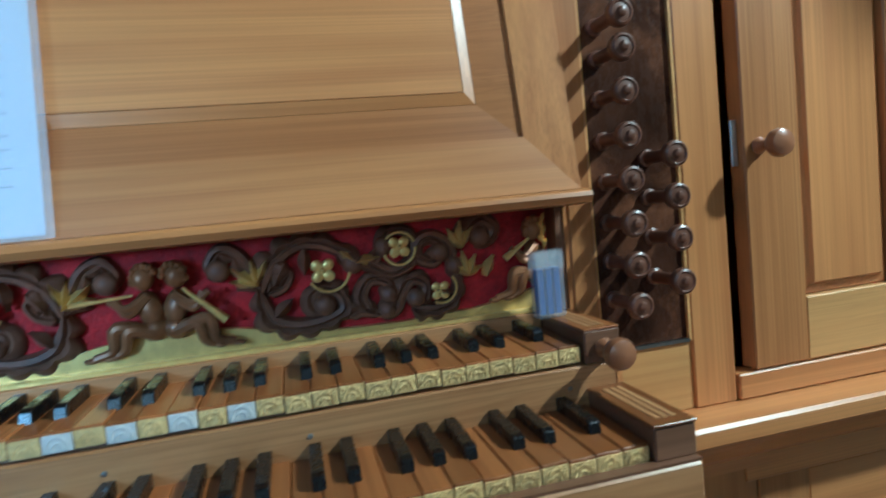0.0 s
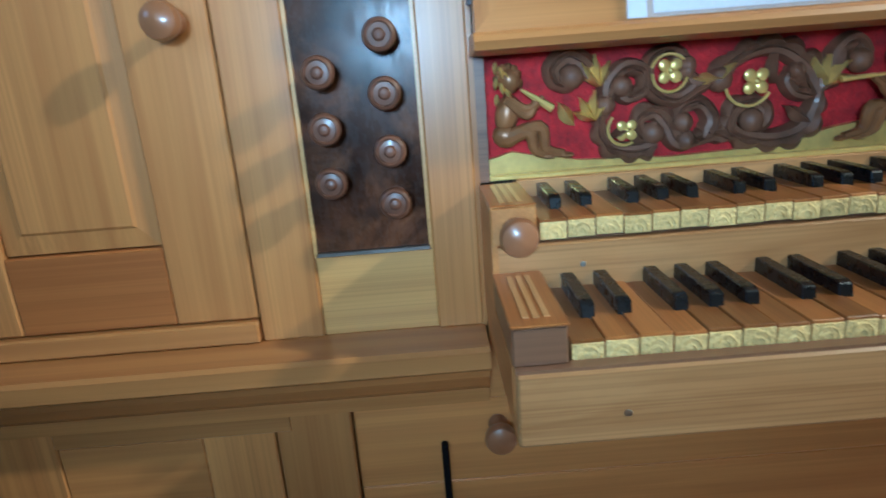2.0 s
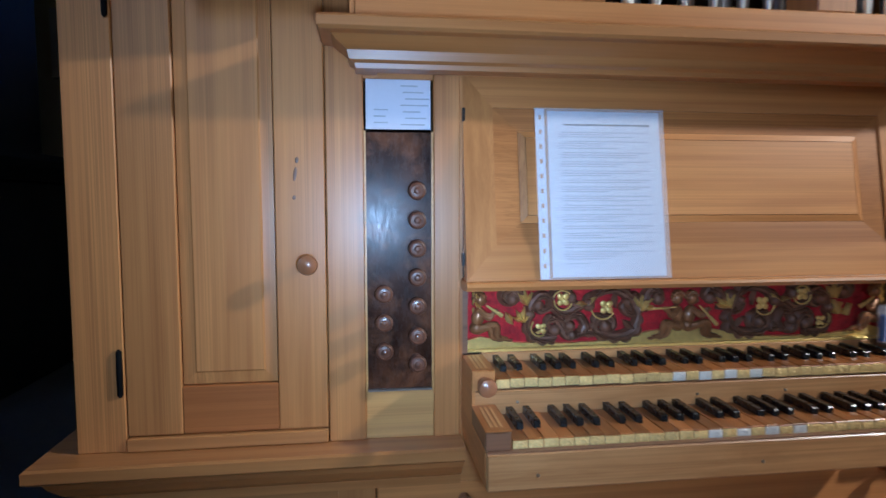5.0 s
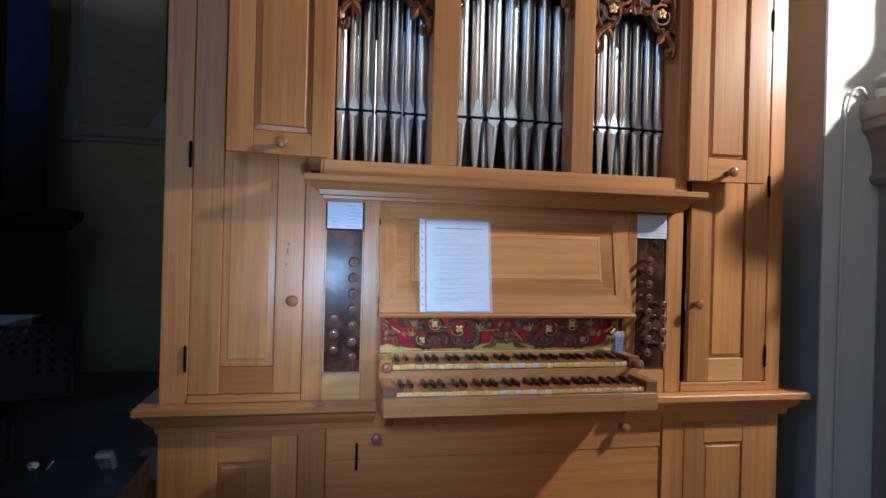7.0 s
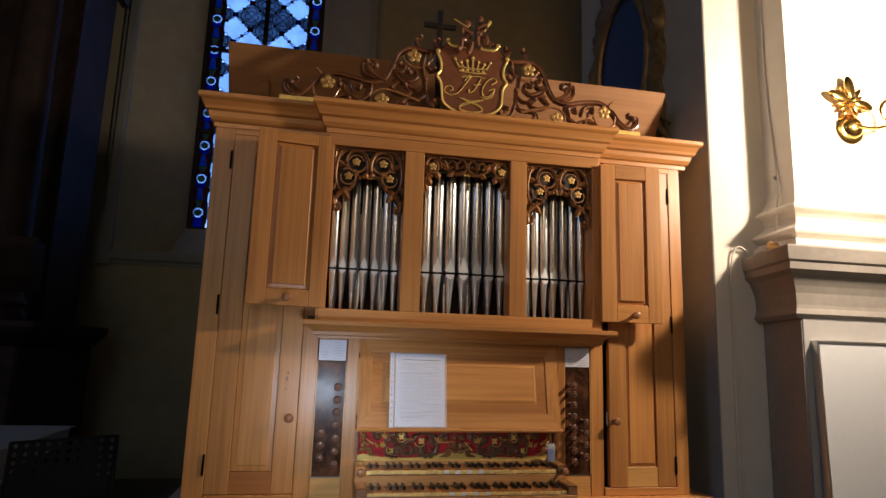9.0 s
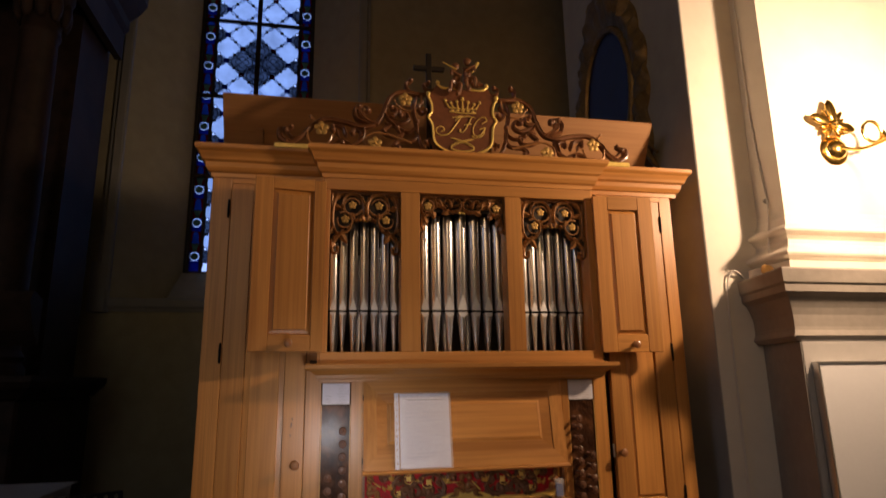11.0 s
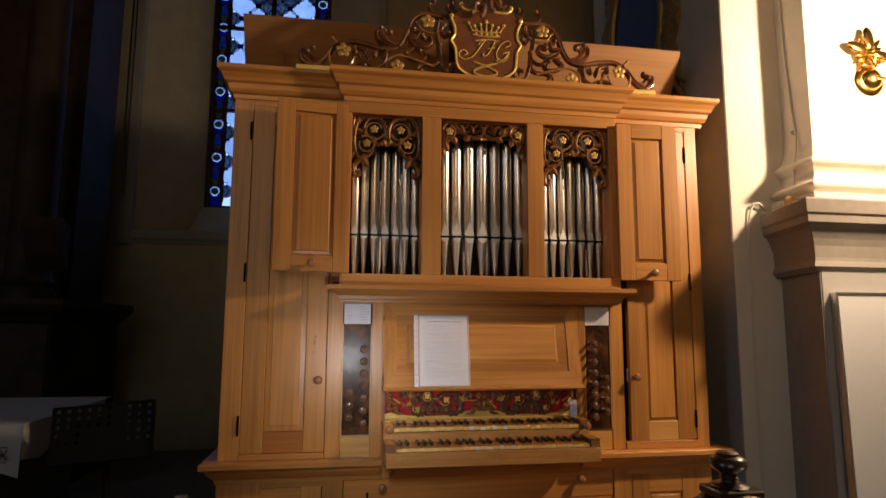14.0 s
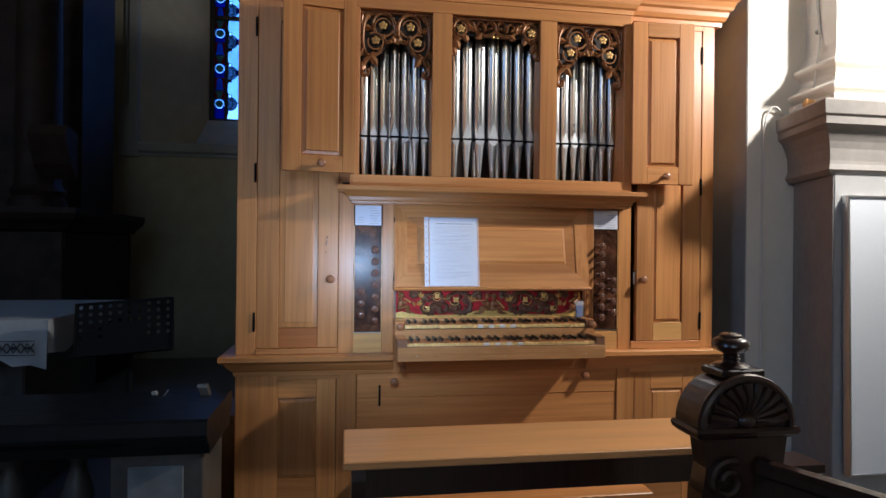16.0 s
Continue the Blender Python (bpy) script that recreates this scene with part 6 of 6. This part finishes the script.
BAL = [(0.05, 0.1), (0.05, 0.125), (0.032, 0.14), (0.026, 0.16), (0.034, 0.2), (0.05, 0.25), (0.052, 0.29), (0.04, 0.34), (0.025, 0.385), (0.023, 0.41), (0.034, 0.42), (0.034, 0.43), (0.046, 0.445), (0.046, 0.475)]
bal = bmesh.new()
lathe(bal, BAL, (0, 0, 0), (0, 0, 1), 16)
for f in bal.faces:
    f.smooth = True
bal_me = bpy.data.meshes.new("baluster")
bal.to_mesh(bal_me)
bal.free()
bal_me.materials.append(marble_mottled)
for k in range(14):
    ob = new("baluster", bal_me)
    ob.parent = crail
    ob.matrix_basis = place(crail).inverted() @ Matrix.Translation((-1.56 - 0.215 * k, -0.33, 0))

# small things left lying on the coping, their colours darkened for its shade
scrap = thing("paper_scrap", (-1.353, -0.19, 0.6), "small crumpled paper scrap on the black coping, greyed for shade", "paper")
bm = blob(bmesh.new(), (-1.353, -0.19, 0.6095), (0.011, 0.013, 0.0095), (0, 20, 15), 10, 7)
for v in bm.verts:
    v.co.x += 0.004 * math.sin(v.co.z * 900 + v.co.y * 300)
    v.co.y += 0.004 * math.sin(v.co.x * 700 + v.co.z * 500)
part("crumpled_sheet", bm, marble_grey, scrap)
part("torn_strip", prism(bmesh.new(), [(-1.318, 0.6002), (-1.315, 0.6002), (-1.300, 0.621), (-1.304, 0.622)], -0.2, -0.193), marble_grey, scrap)
packet = thing("small_packet", (-1.162, -0.2, 0.6), "small cardboard packet lying on the coping, its grey darkened for shade", "packet")
bm = B(-1.18, -1.145, -0.222, -0.19, 0.6005, 0.644, 0.002)
for v in bm.verts:
    v.co.x -= (v.co.z - 0.6) * 0.3
part("packet_body", bm, marble_mottled, packet, "card body with shade put into its grey")
part("packet_flap", B(-1.192, -1.157, -0.2245, -0.2225, 0.632, 0.6445, 0.0005), marble_grey, packet, "lighter folded flap")

# low wooden step in the dark between the rail and the organ
step = thing("wooden_step", (-1.15, 0.44, 0), "low dark brown wooden step beside the organ", "step")
part("tread", B(-1.28, -1.045, 0.26, 0.62, 0.37, 0.395, 0.003), pine_red, step)
part("front_board", B(-1.27, -1.05, 0.28, 0.3, 0.0, 0.37, 0.002), pine_red_v, step)
for a in (-1.27, -1.07):
    part("side_board", B(a, a + 0.02, 0.3, 0.6, 0.0, 0.37, 0.002), pine_red_v, step)

# ---- side altar with a marble column, deep in the dark ----
altar = thing("side_altar", (-3.6, 2.7, 0), "dark marble side altar with columns and entablature", "altar")
part("pedestal", B(-4.6, -2.68, 2.2, 3.6, 0.0, 1.28, 0.02), marble_dark, altar)
bm = bmesh.new()
moulding(bm, [(-4.6, 2.2), (-2.68, 2.2), (-2.68, 3.6)], [(-0.05, 1.28), (0.02, 1.28), (0.05, 1.32), (0.1, 1.36), (0.12, 1.4), (0.12, 1.44), (-0.05, 1.44)])
part("pedestal_cornice", bm, marble_dark, altar)
part("back_wall", B(-4.6, -2.85, 2.9, 3.6, 1.44, 5.0), marble_dark, altar)
col = part("column", lathe(bmesh.new(), [(0.2, 1.44), (0.2, 1.5), (0.17, 1.54), (0.19, 1.58), (0.165, 1.62), (0.155, 1.64), (0.155, 2.6), (0.135, 4.2), (0.15, 4.22), (0.15, 4.26), (0.14, 4.28), (0.16, 4.45), (0.22, 4.6), (0.22, 4.66)], (-3.0, 2.5, 0), (0, 0, 1), 28), marble_dark, altar, "polished dark marble column", True)
for k in range(10):
    a = 2 * math.pi * k / 10
    part("capital_leaf", blob(bmesh.new(), (-3.0 + 0.17 * math.cos(a), 2.5 + 0.17 * math.sin(a), 4.45), (0.05, 0.05, 0.13)), marble_dark, col, "dark carved capital leaf", True)
part("console", prism(bmesh.new(), [(2.2, 1.65), (2.2, 1.98), (2.05, 2.02), (2.0, 1.95), (2.1, 1.75)], -2.85, -2.6, "x"), marble_dark, altar)
bm = bmesh.new()
moulding(bm, [(-4.6, 2.25), (-2.75, 2.25), (-2.75, 3.6)], [(-0.05, 4.66), (0.02, 4.66), (0.02, 4.95), (0.06, 5.0), (0.06, 5.1), (0.16, 5.2), (0.22, 5.3), (0.22, 5.4), (-0.05, 5.4)])
part("entablature", bm, marble_dark, altar)
part("attic", B(-4.6, -2.75, 2.3, 3.6, 5.4, 6.6), marble_dark, altar)

# ---- pier things: board, sconce, cables ----
lean_b = Matrix.Translation((0, -0.356, 1.409)) @ Matrix.Rotation(radians(-1.2), 4, "X") @ Matrix.Translation((0, 0.356, -1.409))
board = thing("notice_board", (1.6, -0.36, 0.24), "blank white board with a thin aluminium edge", "board")
bm = B(1.44, 2.2, -0.385, -0.372, 0.245, 1.40)
bm.transform(lean_b)
part("sheet", bm, board_white, board, "plain white board surface")
bm = box(box(box(bmesh.new(), 1.431, 1.44, -0.39, -0.356, 0.236, 1.409), 1.44, 2.2, -0.39, -0.356, 1.40, 1.409), 1.44, 2.2, -0.39, -0.356, 0.236, 0.245)
bm.transform(lean_b)
part("edge", bm, alu, board, "aluminium edging")

sconce = thing("wall_sconce", (1.87, -0.19, 2.6), "gilt brass wall sconce with a leaf rosette and curled arm", "wall lamp")
SXc, SZc, SYc = 1.885, 2.455, -0.19
plate = part("back_plate", lathe(bmesh.new(), [(0.075, 0.0), (0.078, 0.008), (0.07, 0.016), (0.055, 0.02), (0.05, 0.032), (0.034, 0.045), (0.012, 0.052)], (SXc, SYc, SZc), (0, -1, 0), 28), brass, sconce, "round stepped brass plate", True)
RZ = SZc + 0.128
RX = SXc - 0.012
for a, ln, wd, lift in ((95, 0.125, 0.03, 0.024), (163, 0.125, 0.028, 0.022), (350, 0.12, 0.026, 0.022), (120, 0.09, 0.013, 0.012), (140, 0.085, 0.012, 0.01), (70, 0.095, 0.013, 0.012), (48, 0.1, 0.014, 0.014), (25, 0.085, 0.012, 0.01),
                        (195, 0.075, 0.012, 0.01), (218, 0.08, 0.013, 0.012), (240, 0.085, 0.013, 0.01), (300, 0.075, 0.012, 0.012), (322, 0.08, 0.012, 0.01)):
    r_ = radians(a)
    bm = blob(bmesh.new(), (RX + ln * 0.55 * math.cos(r_), SYc - 0.014 - lift, RZ + ln * 0.55 * math.sin(r_)), (ln * 0.5, 0.012, wd), (0, -a, 0), 12, 7)
    part("rosette_leaf", bm, brass, plate, "", True)
part("rosette_boss", blob(bmesh.new(), (RX, SYc - 0.03, RZ), (0.02, 0.03, 0.02)), brass, plate, "", True)
arm = smooth_line([(SXc, SYc - 0.04, SZc), (SXc + 0.05, SYc - 0.12, SZc - 0.03), (SXc + 0.1, SYc - 0.3, SZc - 0.02), (SXc + 0.13, SYc - 0.5, SZc - 0.06), (BULB[0], BULB[1], SZc - 0.09)], 6)
part("arm", tube(bmesh.new(), arm, 0.009, 8), brass, sconce, "", True)
part("arm_scroll", tube(bmesh.new(), [(SXc + 0.095 + 0.055 * math.cos(a / 10 * 2 * math.pi), SYc - 0.14, SZc + 0.05 + 0.055 * math.sin(a / 10 * 2 * math.pi)) for a in range(11)], 0.008, 8), brass, sconce, "", True)
part("arm_finial", lathe(bmesh.new(), [(0.004, 0), (0.014, 0.01), (0.006, 0.02), (0.012, 0.03), (0.003, 0.055)], (SXc + 0.14, SYc - 0.16, SZc), (0, 0, 1), 12), brass, sconce, "", True)
part("drip_pan", lathe(bmesh.new(), [(0.012, -0.095), (0.045, -0.09), (0.05, -0.08), (0.02, -0.082)], (BULB[0], BULB[1], SZc), (0, 0, 1), 16), brass, sconce, "", True)
part("candle_tube", lathe(bmesh.new(), [(0.013, -0.085), (0.013, -0.06), (0.01, -0.055)], (BULB[0], BULB[1], SZc), (0, 0, 1), 12), paper, sconce, "white candle tube")

cable = thing("wall_cable", (1.5, -0.01, 1.9), "thin white cable clipped down the plaster wall", "cable")
part("wire", tube(bmesh.new(), smooth_line([(1.544, -0.06, 4.2), (1.54, -0.05, 3.2), (1.543, -0.055, 2.7), (1.542, -0.08, 2.35), (1.54, -0.1, 2.18), (1.51, -0.12, 2.06), (1.488, -0.13, 1.95), (1.485, -0.13, 1.815)], 6), 0.0045, 6), white_cable, cable, "", True)
part("wire", tube(bmesh.new(), smooth_line([(1.42, -0.012, 1.83), (1.37, -0.03, 1.86), (1.34, -0.02, 1.84), (1.325, -0.012, 1.75), (1.32, -0.012, 1.5), (1.315, -0.012, 0.6), (1.315, -0.012, 0.0)], 8), 0.0055, 6), white_cable, cable, "", True)
part("clip", lathe(bmesh.new(), [(0.012, 0), (0.012, 0.006), (0.005, 0.016), (0.002, 0.018)], (1.55, -0.08, 2.21), (-1, 0, 0), 12), steel, cable, "small metal hook")
jb = thing("cable_coil", (1.43, -0.1, 1.81), "coil of pale cable and a plug lying on the stone cornice", "cable")
bm = bmesh.new()
for q in range(3):
    tube(bm, [(1.43 + (0.045 - 0.004 * q) * math.cos(a / 8 * math.pi), -0.12 + (0.05 - 0.004 * q) * math.sin(a / 8 * math.pi), 1.816 + 0.009 * q + 0.008 * math.sin(a * 0.8)) for a in range(17)], 0.0065, 6)
part("coil", bm, white_cable, jb, "", True)
part("plug", lathe(bmesh.new(), [(0.008, 0.0), (0.02, 0.012), (0.024, 0.04), (0.018, 0.05)], (1.44, -0.2, 1.834), (-0.5, 0.6, 0.2), 14), pale_v, jb, "pale plug", True)

# ---- oval framed picture on the return wall ----
pic = thing("oval_picture", (1.24, 0.83, 3.17), "dark oval picture in a carved gilt frame on the side wall", "picture")
PCY, PCZ = 0.83, 3.17
bm = bmesh.new()
prism(bm, [(PCY + 0.325 * math.cos(2 * math.pi * k / 36), PCZ + 0.485 * math.sin(2 * math.pi * k / 36)) for k in range(36)], 1.222, 1.244, "x")
part("canvas", bm, canvas, pic, "dark blue oval canvas")
ring = [(1.215, PCY + 0.33 * math.cos(2 * math.pi * k / 40), PCZ + 0.49 * math.sin(2 * math.pi * k / 40)) for k in range(41)]
part("inner_moulding", tube(bmesh.new(), ring, 0.025, 8), frame_gold, pic, "", True)
# carved frame: a band whose relief is worked into leaves and shells
NA, NR = 120, 9
bm = bmesh.new()
rows_ = []
for k in range(NA):
    a = 2 * math.pi * k / NA
    c, d = math.cos(a), math.sin(a)
    reach = 0.13 + 0.035 * abs(math.sin(a * 7)) + (0.26 * max(0.0, d) ** 6 + 0.2 * max(0.0, -d) ** 5) + 0.09 * max(0.0, abs(math.sin(a * 2)) - 0.75) * 4 * (d < 0)
    row = []
    for q in range(NR):
        t = q / (NR - 1)
        y, z = (0.335 + reach * t) * c, (0.495 + reach * 1.05 * t) * d
        h = 0.012 + 0.035 * math.sin(math.pi * min(1.0, t * 1.02)) + 0.03 * (noise.noise((y * 16, z * 16, 2.0)) + 0.4 * math.sin(a * 30 + t * 7)) * (0.3 + t)
        row.append(bm.verts.new((1.238 - max(0.004, h), PCY + y, PCZ + z)))
    row.append(bm.verts.new((1.239, PCY + (0.335 + reach) * c, PCZ + (0.495 + reach * 1.05) * d)))
    rows_.append(row)
for k in range(NA):
    a, b = rows_[k], rows_[(k + 1) % NA]
    for q in range(NR):
        bm.faces.new((a[q], b[q], b[q + 1], a[q + 1]))
part("carved_frame", bm, frame_gold, pic, "tarnished gilt frame carved with leaves and shells", True)

# curled acanthus leaves that run down from the frame
for k, (y0, z0, y1, z1, bend, w) in enumerate(((0.62, 2.80, 0.40, 2.62, 0.07, 0.03), (0.56, 2.72, 0.36, 2.52, 0.05, 0.026), (0.52, 2.78, 0.30, 2.60, 0.08, 0.022),
                                               (0.60, 2.66, 0.44, 2.48, -0.05, 0.03), (0.42, 2.66, 0.28, 2.48, 0.06, 0.02), (0.66, 2.72, 0.56, 2.54, -0.04, 0.028))):
    line = []
    for q in range(9):
        u = q / 8
        line.append((1.226 - 0.03 * math.sin(math.pi * u) - 0.006 * (k % 3), y0 + (y1 - y0) * u + bend * math.sin(math.pi * u) * 0.5, z0 + (z1 - z0) * u + bend * math.sin(math.pi * u)))
    part("frame_scroll", tube(bmesh.new(), smooth_line(line, 3), lambda t, w=w: w * (0.35 + 0.8 * math.sin(math.pi * min(1.0, t * 0.9 + 0.1)) + 0.18 * math.sin(t * 26)), 7), frame_gold, pic, "", True)

# ---- dark cross behind the crest ----
cross = thing("standing_cross", (-0.13, 0.2, 2.35), "small dark cross standing behind the organ crest", "cross")
part("upright", B(-0.144, -0.118, 0.06, 0.08, 2.36, 2.945, 0.002), iron, cross)
part("crossbar", B(-0.208, -0.052, 0.061, 0.079, 2.853, 2.878, 0.002), iron, cross)
part("foot", B(-0.18, -0.08, 0.04, 0.1, 2.352, 2.372, 0.003), iron, cross)
